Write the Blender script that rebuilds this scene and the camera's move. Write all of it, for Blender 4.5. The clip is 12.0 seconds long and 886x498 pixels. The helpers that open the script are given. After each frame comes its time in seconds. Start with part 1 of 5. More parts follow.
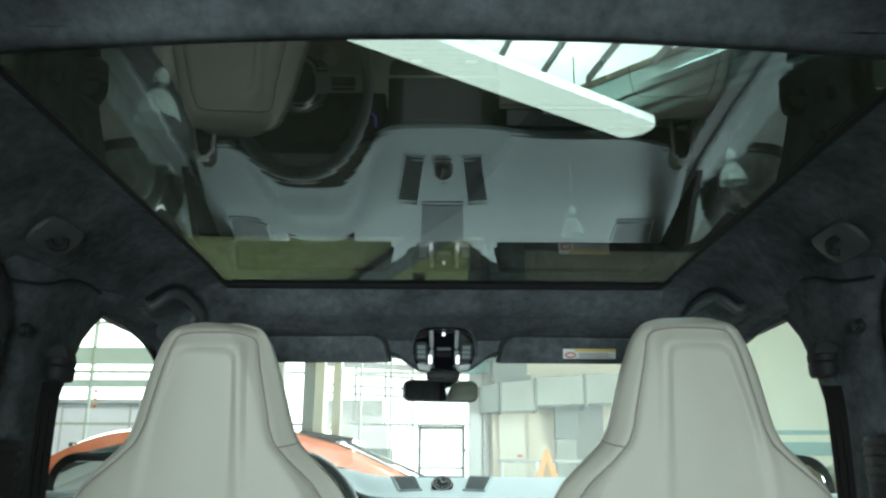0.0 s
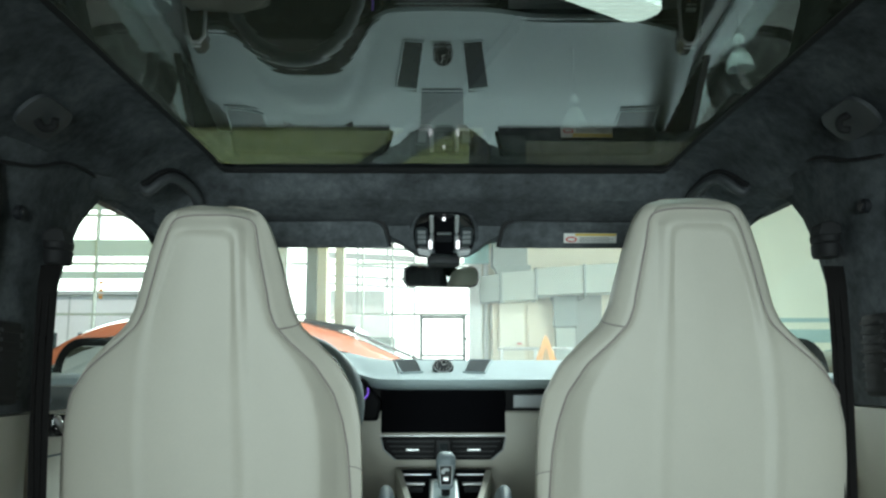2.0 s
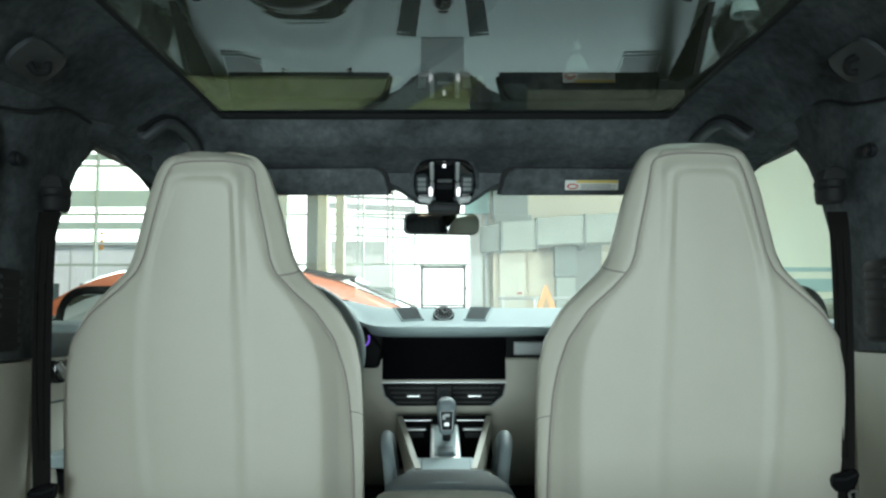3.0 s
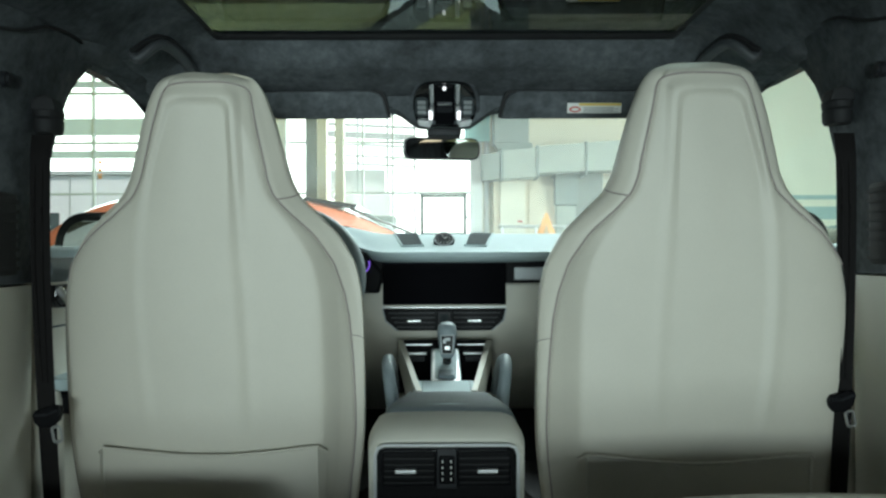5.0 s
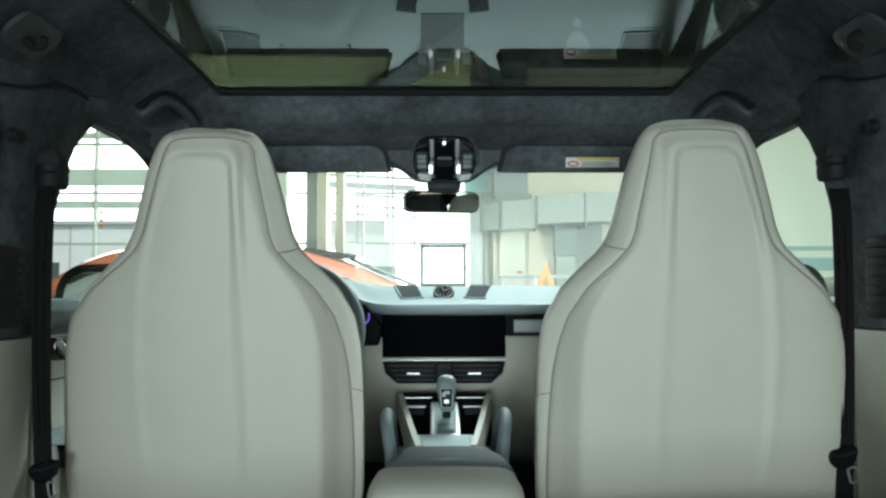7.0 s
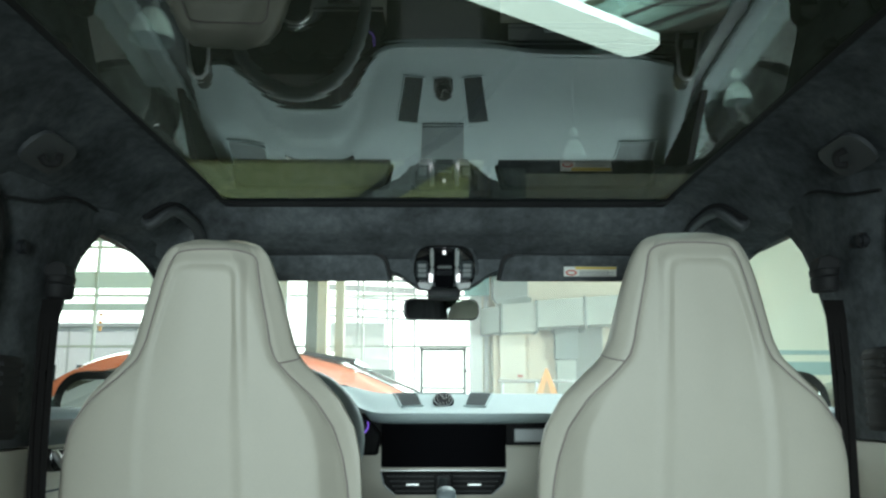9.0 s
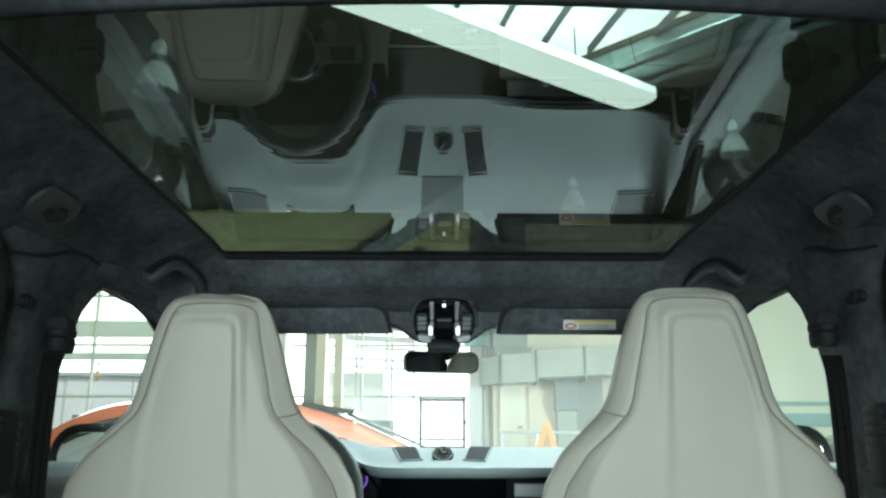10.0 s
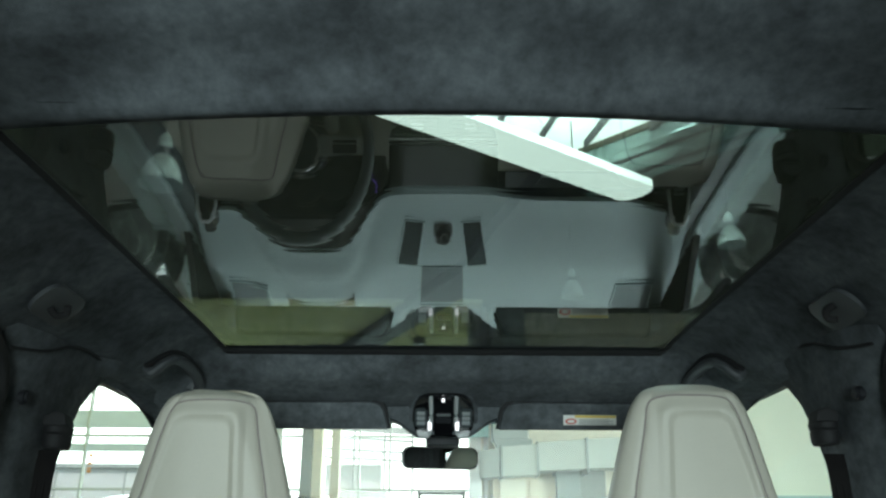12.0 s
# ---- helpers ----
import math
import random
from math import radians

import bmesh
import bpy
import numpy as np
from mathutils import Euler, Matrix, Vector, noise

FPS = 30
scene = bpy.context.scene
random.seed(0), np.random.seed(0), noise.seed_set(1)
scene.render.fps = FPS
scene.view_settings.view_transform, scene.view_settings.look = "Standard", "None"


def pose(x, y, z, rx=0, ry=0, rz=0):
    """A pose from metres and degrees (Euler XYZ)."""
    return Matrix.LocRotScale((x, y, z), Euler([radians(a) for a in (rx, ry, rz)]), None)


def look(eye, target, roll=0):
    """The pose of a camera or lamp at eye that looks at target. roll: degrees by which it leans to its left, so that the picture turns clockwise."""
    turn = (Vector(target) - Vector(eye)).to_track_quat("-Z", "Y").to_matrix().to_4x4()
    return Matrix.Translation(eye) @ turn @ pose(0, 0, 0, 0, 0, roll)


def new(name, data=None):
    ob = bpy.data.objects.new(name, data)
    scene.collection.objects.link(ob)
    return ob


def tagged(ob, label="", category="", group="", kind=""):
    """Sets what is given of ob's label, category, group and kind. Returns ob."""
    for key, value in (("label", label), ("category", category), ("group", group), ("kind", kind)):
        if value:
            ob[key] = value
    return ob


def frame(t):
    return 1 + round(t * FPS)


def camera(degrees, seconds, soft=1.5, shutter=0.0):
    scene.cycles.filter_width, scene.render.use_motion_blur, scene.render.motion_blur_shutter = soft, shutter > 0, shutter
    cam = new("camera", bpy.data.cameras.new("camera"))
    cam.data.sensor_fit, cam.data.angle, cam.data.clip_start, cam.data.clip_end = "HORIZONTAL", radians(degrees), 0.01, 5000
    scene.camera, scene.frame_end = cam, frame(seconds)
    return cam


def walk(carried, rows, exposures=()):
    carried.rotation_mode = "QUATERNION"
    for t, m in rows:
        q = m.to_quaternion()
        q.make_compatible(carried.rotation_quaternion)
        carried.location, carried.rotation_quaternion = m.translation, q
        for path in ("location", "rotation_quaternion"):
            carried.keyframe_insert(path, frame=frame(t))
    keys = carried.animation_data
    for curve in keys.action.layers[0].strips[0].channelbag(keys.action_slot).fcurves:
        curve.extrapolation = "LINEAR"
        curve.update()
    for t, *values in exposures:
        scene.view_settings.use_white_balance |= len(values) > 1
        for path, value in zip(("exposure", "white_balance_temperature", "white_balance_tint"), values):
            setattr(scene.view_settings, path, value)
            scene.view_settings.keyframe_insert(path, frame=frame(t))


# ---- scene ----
cam = camera(56.1, 12.0, soft=2.4)
PATH = [
    (0, (-0.021, -0.028, 1.213), (-0.003, 1.895, 1.76), 0.2),
    (0.5, (-0.02, -0.022, 1.211), (-0.003, 1.919, 1.694), 0.1),
    (1, (-0.019, -0.015, 1.207), (-0.002, 1.941, 1.624), 0.1),
    (1.5, (-0.02, -0.009, 1.202), (-0.003, 1.959, 1.562), 0.1),
    (2, (-0.019, -0.003, 1.2), (-0.002, 1.975, 1.495), 0.0),
    (2.5, (-0.019, 0.004, 1.197), (-0.002, 1.99, 1.433), -0.0),
    (3, (-0.019, 0.007, 1.194), (-0.003, 1.999, 1.371), -0.1),
    (5, (-0.019, 0.02, 1.185), (-0.004, 2.02, 1.192), -0.2),
    (5.5, (-0.018, 0.023, 1.183), (-0.004, 2.023, 1.172), -0.3),
    (6, (-0.018, 0.023, 1.184), (-0.004, 2.023, 1.19), -0.2),
    (6.5, (-0.018, 0.017, 1.187), (-0.003, 2.016, 1.25), -0.2),
    (7, (-0.019, 0.012, 1.191), (-0.003, 2.008, 1.318), -0.1),
    (9, (-0.019, -0.009, 1.203), (-0.003, 1.956, 1.573), 0.0),
    (9.5, (-0.02, -0.016, 1.207), (-0.003, 1.938, 1.635), 0.1),
    (10, (-0.02, -0.021, 1.21), (-0.003, 1.919, 1.695), 0.1),
    (10.5, (-0.02, -0.027, 1.213), (-0.003, 1.899, 1.752), 0.1),
    (11, (-0.02, -0.033, 1.216), (-0.004, 1.873, 1.821), 0.1),
    (11.5, (-0.02, -0.039, 1.217), (-0.003, 1.849, 1.878), 0.1),
    (12, (-0.02, -0.041, 1.219), (-0.003, 1.837, 1.906), 0.2),
]
walk(cam, [(t, look(eye, target, roll)) for t, eye, target, roll in PATH])

# ---- light ----
world = bpy.data.worlds.new("sky")
scene.world = world
world.use_nodes = True
wt = world.node_tree
sky = wt.nodes.new("ShaderNodeTexSky")
sky.sky_type, sky.sun_disc = "NISHITA", False
sky.sun_elevation, sky.sun_rotation = radians(49), radians(160)
wt.nodes["Background"].inputs["Strength"].default_value = 0.15
wt.links.new(sky.outputs[0], wt.nodes["Background"].inputs[0])
sun = new("sun", bpy.data.lights.new("sun", "SUN"))
sun.data.energy, sun.data.angle, sun.data.color = 2.0, radians(4), (1.0, 0.97, 0.93)
sun.matrix_world = look((3, -8, 10), (0, 0, 0))


def window_lamp(name, eye, target, sx, sy, watts, colour):
    lamp = new(name, bpy.data.lights.new(name, "AREA"))
    lamp.data.shape, lamp.data.size, lamp.data.size_y = "RECTANGLE", sx, sy
    lamp.data.energy, lamp.data.color = watts, colour
    lamp.matrix_world = look(eye, target)
    return lamp


DAY = (0.80, 1.0, 1.0)
rear_light = window_lamp("rear_window_daylight", (-0.12, -3.9, 1.0), (0.04, 1.3, 1.45), 1.7, 0.95, 19.3, DAY)
rear_light.data.spread = radians(54)
window_lamp("front_window_daylight", (-6.0, 13.3, 2.4), (-3.5, 0, 1.2), 13, 3.6, 850, DAY)
# added fill lamp that brightens the hall; no side window is known
side_fill = window_lamp("added_side_fill", (13.5, 4.0, 2.3), (4.0, 9.0, 1.5), 8, 3.0, 600, DAY)
side_fill.data.spread = radians(66)
window_lamp("skylight_daylight", (1.35, 4.95, 4.4), (1.35, 4.95, 0), 2.0, 1.8, 370, DAY)

# ---- materials ----


def material(name, colour, rough=0.6, metal=0.0, grain=0.0, grain_scale=200.0, patch=0.0, patch_scale=6.0, bump=0.0,
             bump_scale=400.0, sheen=0.0, coat=0.0, voronoi=False, island=0.0):
    m = bpy.data.materials.new(name)
    m.use_nodes = True
    nt = m.node_tree
    b = nt.nodes["Principled BSDF"]
    b.inputs["Roughness"].default_value, b.inputs["Metallic"].default_value = rough, metal
    b.inputs["Sheen Weight"].default_value, b.inputs["Coat Weight"].default_value = sheen, coat
    b.inputs["Base Color"].default_value = (*colour, 1)
    co = nt.nodes.new("ShaderNodeTexCoord")
    out = None
    for amount, scale, detail in ((patch, patch_scale, 5), (grain, grain_scale, 3)):
        if not amount:
            continue
        n = nt.nodes.new("ShaderNodeTexNoise")
        n.inputs["Scale"].default_value, n.inputs["Detail"].default_value = scale, detail
        n.inputs["Roughness"].default_value = 0.65
        nt.links.new(co.outputs["Object"], n.inputs["Vector"])
        r = nt.nodes.new("ShaderNodeMapRange")
        r.inputs[1].default_value, r.inputs[2].default_value = 0.28, 0.72
        r.inputs[3].default_value, r.inputs[4].default_value = 1 - amount, 1 + amount
        nt.links.new(n.outputs["Fac"], r.inputs[0])
        mix = nt.nodes.new("ShaderNodeMix")
        mix.data_type, mix.blend_type = "RGBA", "MULTIPLY"
        mix.inputs["Factor"].default_value = 1
        if out:
            nt.links.new(out, mix.inputs["A"])
        else:
            mix.inputs["A"].default_value = (*colour, 1)
        nt.links.new(r.outputs[0], mix.inputs["B"])
        out = mix.outputs["Result"]
    if out:
        nt.links.new(out, b.inputs["Base Color"])
    if bump:
        n = nt.nodes.new("ShaderNodeTexVoronoi" if voronoi else "ShaderNodeTexNoise")
        n.inputs["Scale"].default_value = bump_scale
        nt.links.new(co.outputs["Object"], n.inputs["Vector"])
        bp = nt.nodes.new("ShaderNodeBump")
        bp.inputs["Strength"].default_value, bp.inputs["Distance"].default_value = bump, 0.001
        nt.links.new(n.outputs[0], bp.inputs["Height"])
        nt.links.new(bp.outputs[0], b.inputs["Normal"])
    return m


def pane_material(name, tint, base=0.04, power=4.5, glare=0.0):
    """A thin pane: tinted straight through, with gloss that grows towards a grazing view."""
    m = bpy.data.materials.new(name)
    m.use_nodes = True
    nt = m.node_tree
    nt.nodes.remove(nt.nodes["Principled BSDF"])
    t, g = nt.nodes.new("ShaderNodeBsdfTransparent"), nt.nodes.new("ShaderNodeBsdfGlossy")
    t.inputs[0].default_value = (*tint, 1)
    g.inputs["Roughness"].default_value = 0.0
    w = nt.nodes.new("ShaderNodeLayerWeight")
    w.inputs["Blend"].default_value = 0.5
    p = nt.nodes.new("ShaderNodeMath")
    p.operation, p.inputs[1].default_value = "POWER", power
    r = nt.nodes.new("ShaderNodeMapRange")
    r.inputs[3].default_value = base
    mix = nt.nodes.new("ShaderNodeMixShader")
    nt.links.new(w.outputs["Facing"], p.inputs[0])
    nt.links.new(p.outputs[0], r.inputs[0])
    nt.links.new(r.outputs[0], mix.inputs[0])
    nt.links.new(t.outputs[0], mix.inputs[1])
    nt.links.new(g.outputs[0], mix.inputs[2])
    if glare:
        # a thin translucent film that imitates veiling glare on the glass
        film, haze = nt.nodes.new("ShaderNodeBsdfTranslucent"), nt.nodes.new("ShaderNodeMixShader")
        film.inputs[0].default_value = (0.9, 0.9, 0.86, 1)
        haze.inputs[0].default_value = glare
        nt.links.new(t.outputs[0], haze.inputs[1])
        nt.links.new(film.outputs[0], haze.inputs[2])
        nt.links.new(haze.outputs[0], mix.inputs[1])
    nt.links.new(mix.outputs[0], nt.nodes["Material Output"].inputs[0])
    return m


def glow(name, colour, strength):
    m = bpy.data.materials.new(name)
    m.use_nodes = True
    b = m.node_tree.nodes["Principled BSDF"]
    b.inputs["Base Color"].default_value = (*colour, 1)
    b.inputs["Emission Color"].default_value = (*colour, 1)
    b.inputs["Emission Strength"].default_value = strength
    return m


SUEDE = material("charcoal_suede", (0.083, 0.091, 0.098), 0.95, patch=0.5, patch_scale=8, grain=0.25, grain_scale=60, bump=0.5, bump_scale=900)
SUEDE.node_tree.nodes["Principled BSDF"].inputs["Specular IOR Level"].default_value = 0.08
CREAM = material("cream_leather", (0.54, 0.51, 0.44), 0.5, patch=0.035, patch_scale=5, grain=0.03, grain_scale=500, bump=0.22, bump_scale=900, voronoi=True)
CREAM2 = material("cream_trim", (0.60, 0.58, 0.51), 0.55, patch=0.03, patch_scale=6, bump=0.15, bump_scale=900, voronoi=True)
GREY = material("pale_grey_leather", (0.385, 0.47, 0.485), 0.75, patch=0.04, patch_scale=7, bump=0.2, bump_scale=900, voronoi=True)
SLATE = material("slate_leather", (0.105, 0.125, 0.135), 0.5, patch=0.06, patch_scale=9, bump=0.25, bump_scale=800, voronoi=True)
PIPING = material("pinkish_piping", (0.29, 0.25, 0.235), 0.7)
BLACK = material("gloss_black", (0.006, 0.006, 0.007), 0.08, coat=0.5)
SCREEN = material("screen_glass", (0.004, 0.004, 0.005), 0.1)
SCREEN.node_tree.nodes["Principled BSDF"].inputs["Specular IOR Level"].default_value = 0.04
MATTE = material("matte_black", (0.007, 0.007, 0.008), 0.4)
MATTE.node_tree.nodes["Principled BSDF"].inputs["Specular IOR Level"].default_value = 0.04
PLASTIC = material("dark_plastic", (0.015, 0.016, 0.019), 0.5, bump=0.15, bump_scale=700)
PLASTIC.node_tree.nodes["Principled BSDF"].inputs["Specular IOR Level"].default_value = 0.25
# darker grey leather; the shade on the grab bars is put into its colour
GREYD = material("shaded_grey_leather", (0.20, 0.24, 0.26), 0.5, patch=0.05, patch_scale=9, bump=0.25, bump_scale=800, voronoi=True)
RUBBER = material("black_rubber", (0.007, 0.007, 0.008), 0.75)
CHROME = material("satin_chrome", (0.56, 0.57, 0.58), 0.3, metal=1.0)
ALU = material("brushed_aluminium", (0.60, 0.62, 0.64), 0.35, metal=1.0, grain=0.06, grain_scale=300)
BELT = material("black_webbing", (0.007, 0.006, 0.006), 0.7, bump=0.6, bump_scale=600)
TRIMD = material("soft_touch_trim", (0.042, 0.046, 0.050), 0.55, bump=0.15, bump_scale=700)
BELT.node_tree.nodes["Principled BSDF"].inputs["Specular IOR Level"].default_value = 0.15
CARPET = material("charcoal_carpet", (0.022, 0.024, 0.032), 0.98, grain=0.4, grain_scale=500, patch=0.15, patch_scale=12, bump=0.8, bump_scale=700)
DULL = material("dull_silver", (0.34, 0.36, 0.37), 0.5, metal=0.4, grain=0.05, grain_scale=300)
RIM = material("grey_wheel_leather", (0.17, 0.20, 0.205), 0.55, patch=0.04, patch_scale=12, bump=0.2, bump_scale=900, voronoi=True)
GRILLE = material("speaker_mesh", (0.045, 0.054, 0.058), 0.8, bump=0.6, bump_scale=700, voronoi=True)
MESH = material("slate_mesh", (0.15, 0.185, 0.195), 0.8, bump=0.6, bump_scale=700, voronoi=True)
GRILLE.node_tree.nodes["Principled BSDF"].inputs["Specular IOR Level"].default_value = 0.1
MIRROR = material("mirror_glass", (0.55, 0.57, 0.56), 0.02, metal=1.0)
DOORMIRROR = material("door_mirror_glass", (0.86, 0.88, 0.88), 0.02, metal=1.0)
ROOFGLASS = pane_material("tinted_roof_glass", (0.31, 0.345, 0.33), 0.067)
CLEAR = pane_material("clear_glass", (0.95, 0.97, 0.95), 0.04, glare=0.045)
SIDEGLASS = pane_material("green_side_glass", (0.945, 0.985, 0.955), 0.015, 9.0)
PRIVACY = pane_material("tinted_rear_glass", (0.45, 0.52, 0.42), 0.03, 5.0)
TEAL = material("teal_board", (0.30, 0.60, 0.58), 0.6)
PURPLE = glow("purple_gauge_light", (0.25, 0.12, 0.8), 0.6)
WHITE_LED = glow("map_light", (0.95, 0.97, 1.0), 1.6)
LABEL = material("white_label", (0.75, 0.75, 0.72), 0.6)
LABEL_Y = material("yellow_label", (0.75, 0.55, 0.12), 0.6)
LABEL_R = material("red_print", (0.6, 0.08, 0.06), 0.6)
LABEL_K = material("grey_print", (0.25, 0.25, 0.25), 0.6)
BODY = material("silver_grey_car_paint", (0.42, 0.46, 0.47), 0.35, coat=0.6)
ORANGE = material("orange_paint", (0.78, 0.22, 0.11), 0.25, coat=0.8)
CARGLASS = material("dark_car_glass", (0.05, 0.07, 0.07), 0.04, coat=1.0)
WALL = material("cream_plaster", (0.80, 0.70, 0.53), 0.85, patch=0.08, patch_scale=0.8, grain=0.05, grain_scale=20)
MINT = material("pale_green_paint", (0.80, 0.79, 0.66), 0.8, patch=0.06, patch_scale=0.7, grain=0.04, grain_scale=20)
WALLC = material("warm_white_paint", (0.86, 0.81, 0.66), 0.8, patch=0.05, patch_scale=0.9, grain=0.04, grain_scale=25)
WALLW = material("white_paint", (0.80, 0.81, 0.79), 0.7, patch=0.04, patch_scale=0.7)
# ceiling in two colours: the brightness near the windows is put into OLIVE
OLIVE = material("window_lit_soffit", (0.78, 0.74, 0.36), 0.85, patch=0.08, patch_scale=0.5)
BROWN = material("brown_ceiling_board", (0.10, 0.095, 0.062), 0.85, patch=0.12, patch_scale=0.8)
FLOORM = material("grey_epoxy_floor", (0.14, 0.15, 0.15), 0.45, patch=0.1, patch_scale=0.6, grain=0.05, grain_scale=30)
PALESTEEL = material("pale_steel", (0.52, 0.55, 0.52), 0.5, patch=0.05, patch_scale=2)
STRIP = material("satin_strip", (0.72, 0.74, 0.75), 0.35, metal=0.5)
# pale paint for chrome parts, their bright reflections put into the colour
SILVER = material("chrome_sheen_paint", (0.80, 0.81, 0.82), 0.28, metal=0.25)
STEEL = material("grey_steel", (0.21, 0.235, 0.21), 0.5, metal=0.1, patch=0.08, patch_scale=1.5)
DSTEEL = material("dark_steel", (0.028, 0.03, 0.034), 0.5, patch=0.1, patch_scale=2)
STEELG = material("door_frame_steel", (0.10, 0.11, 0.10), 0.5, metal=0.1)
TAUPE = material("taupe_duct_wrap", (0.20, 0.20, 0.17), 0.7, patch=0.1, patch_scale=2)
ZINC = material("galvanised_duct", (0.40, 0.42, 0.36), 0.5, metal=0.1, patch=0.1, patch_scale=2.5)
BEAM = material("teal_grey_beam_paint", (0.36, 0.50, 0.48), 0.6, patch=0.08, patch_scale=2)
BANDM = material("grey_spandrel", (0.62, 0.68, 0.74), 0.5, patch=0.1, patch_scale=1.2)
CONE = material("amber_plastic", (0.85, 0.36, 0.08), 0.5)
CONE2 = material("dull_amber", (0.42, 0.22, 0.07), 0.6)
ENAMEL = material("pale_enamel", (0.72, 0.80, 0.77), 0.3, coat=0.4)
FROST = glow("overcast_daylight", (0.95, 1.0, 0.95), 2.3)
SKYPANE = glow("skylight_daylight", (0.90, 1.0, 0.98), 8.0)
LAMPW = glow("white_diffuser", (0.90, 1.0, 0.95), 7.5)

# ---- builders ----


def root_of(ob):
    while ob.parent:
        ob = ob.parent
    return ob


def finish(name, bm, mat, smooth=40):
    me = bpy.data.meshes.new(name)
    bmesh.ops.recalc_face_normals(bm, faces=bm.faces)
    bm.to_mesh(me)
    bm.free()
    for mm in mat if isinstance(mat, (list, tuple)) else [mat]:
        me.materials.append(mm)
    if smooth:
        me.shade_smooth()
        me.set_sharp_from_angle(angle=radians(smooth))
        # wide flat faces beside narrow rounded edges stay flat
        if len(me.polygons) <= 160:
            areas = sorted(p.area for p in me.polygons)
            mid = areas[len(areas) // 2]
            for p in me.polygons:
                if len(p.vertices) > 4 or p.area > 8 * mid:
                    p.use_smooth = False
    return me


def thing(name, at, label, category, group="", kind=""):
    ob = new(name)
    ob.location = at
    ob.empty_display_size = 0.05
    return tagged(ob, label, category, group, kind)


def part(name, bm, mat, parent, label="", smooth=40):
    bmesh.ops.translate(bm, verts=bm.verts, vec=-root_of(parent).location)
    ob = new(name, finish(name, bm, mat, smooth))
    ob.parent = parent
    return tagged(ob, label)


def solid(name, bm, mat, label="", category="", kind="", smooth=40):
    ob = new(name, finish(name, bm, mat, smooth))
    return tagged(ob, label, category, kind=kind)


def add_box(bm, x0, x1, y0, y1, z0, z1, bevel=0.0, seg=2, turn=None):
    made = bmesh.ops.create_cube(bm, size=1.0)["verts"]
    m = Matrix.Translation(((x0 + x1) / 2, (y0 + y1) / 2, (z0 + z1) / 2)) @ (turn or Matrix()) @ Matrix.Diagonal((abs(x1 - x0), abs(y1 - y0), abs(z1 - z0), 1))
    bmesh.ops.transform(bm, matrix=m, verts=made)
    if bevel:
        edges = list({e for v in made for e in v.link_edges})
        bmesh.ops.bevel(bm, geom=edges, offset=bevel, segments=seg, affect="EDGES", profile=0.6)
    return bm


def box(x0, x1, y0, y1, z0, z1, bevel=0.0, seg=2, turn=None):
    return add_box(bmesh.new(), x0, x1, y0, y1, z0, z1, bevel, seg, turn)


def tilt(rx=0, ry=0, rz=0):
    return Euler([radians(a) for a in (rx, ry, rz)]).to_matrix().to_4x4()


def loft(rings, closed=True, caps=True, bm=None):
    """A skin over rings of equally many points."""
    bm = bm or bmesh.new()
    vs = [[bm.verts.new(p) for p in ring] for ring in rings]
    n = len(vs[0])
    for a, b in zip(vs, vs[1:]):
        for i in range(n if closed else n - 1):
            j = (i + 1) % n
            bm.faces.new((a[i], a[j], b[j], b[i]))
    if caps and closed:
        bm.faces.new(list(reversed(vs[0])))
        bm.faces.new(vs[-1])
    return bm


def spline(points, steps=8):
    """A smooth line through the points (Catmull-Rom)."""
    ps = [Vector(p) for p in points]
    ps = [2 * ps[0] - ps[1], *ps, 2 * ps[-1] - ps[-2]]
    out = []
    for a, b, c, d in zip(ps, ps[1:], ps[2:], ps[3:]):
        for i in range(steps):
            t = i / steps
            out.append(0.5 * (2 * b + (c - a) * t + (2 * a - 5 * b + 4 * c - d) * t * t + (3 * b - a - 3 * c + d) * t ** 3))
    return out + [ps[-2]]


def tube(points, r, sides=8, squash=1.0, up=(0, 0, 1), closed=False, bm=None):
    """A round or flattened bar along a line; squash: its thickness along 'up' against its width."""
    ps = [Vector(p) for p in points]
    rings = []
    for i, p in enumerate(ps):
        if closed:
            d = ps[(i + 1) % len(ps)] - ps[i - 1]
        else:
            d = ps[min(i + 1, len(ps) - 1)] - ps[max(i - 1, 0)]
        d.normalize()
        s = d.cross(Vector(up))
        s = s.normalized() if s.length > 1e-4 else Vector((1, 0, 0))
        u = s.cross(d)
        rings.append([p + s * (r * math.cos(a)) + u * (r * squash * math.sin(a)) for a in (2 * math.pi * k / sides for k in range(sides))])
    if closed:
        rings.append(rings[0])
        bm = loft(rings, True, False, bm)
        bmesh.ops.remove_doubles(bm, verts=bm.verts, dist=1e-6)
        return bm
    return loft(rings, True, True, bm)


def prism(outline, axis, lo, hi, bevel=0.0, seg=2):
    """An outline of (a, b) pairs drawn out along an axis: x takes (y, z), y takes (x, z), z takes (x, y)."""
    put = {"x": lambda a, b, c: (c, a, b), "y": lambda a, b, c: (a, c, b), "z": lambda a, b, c: (a, b, c)}[axis]
    bm = loft([[put(a, b, c) for a, b in outline] for c in (lo, hi)])
    if bevel:
        bmesh.ops.bevel(bm, geom=list(bm.edges), offset=bevel, segments=seg, affect="EDGES", profile=0.6)
    return bm


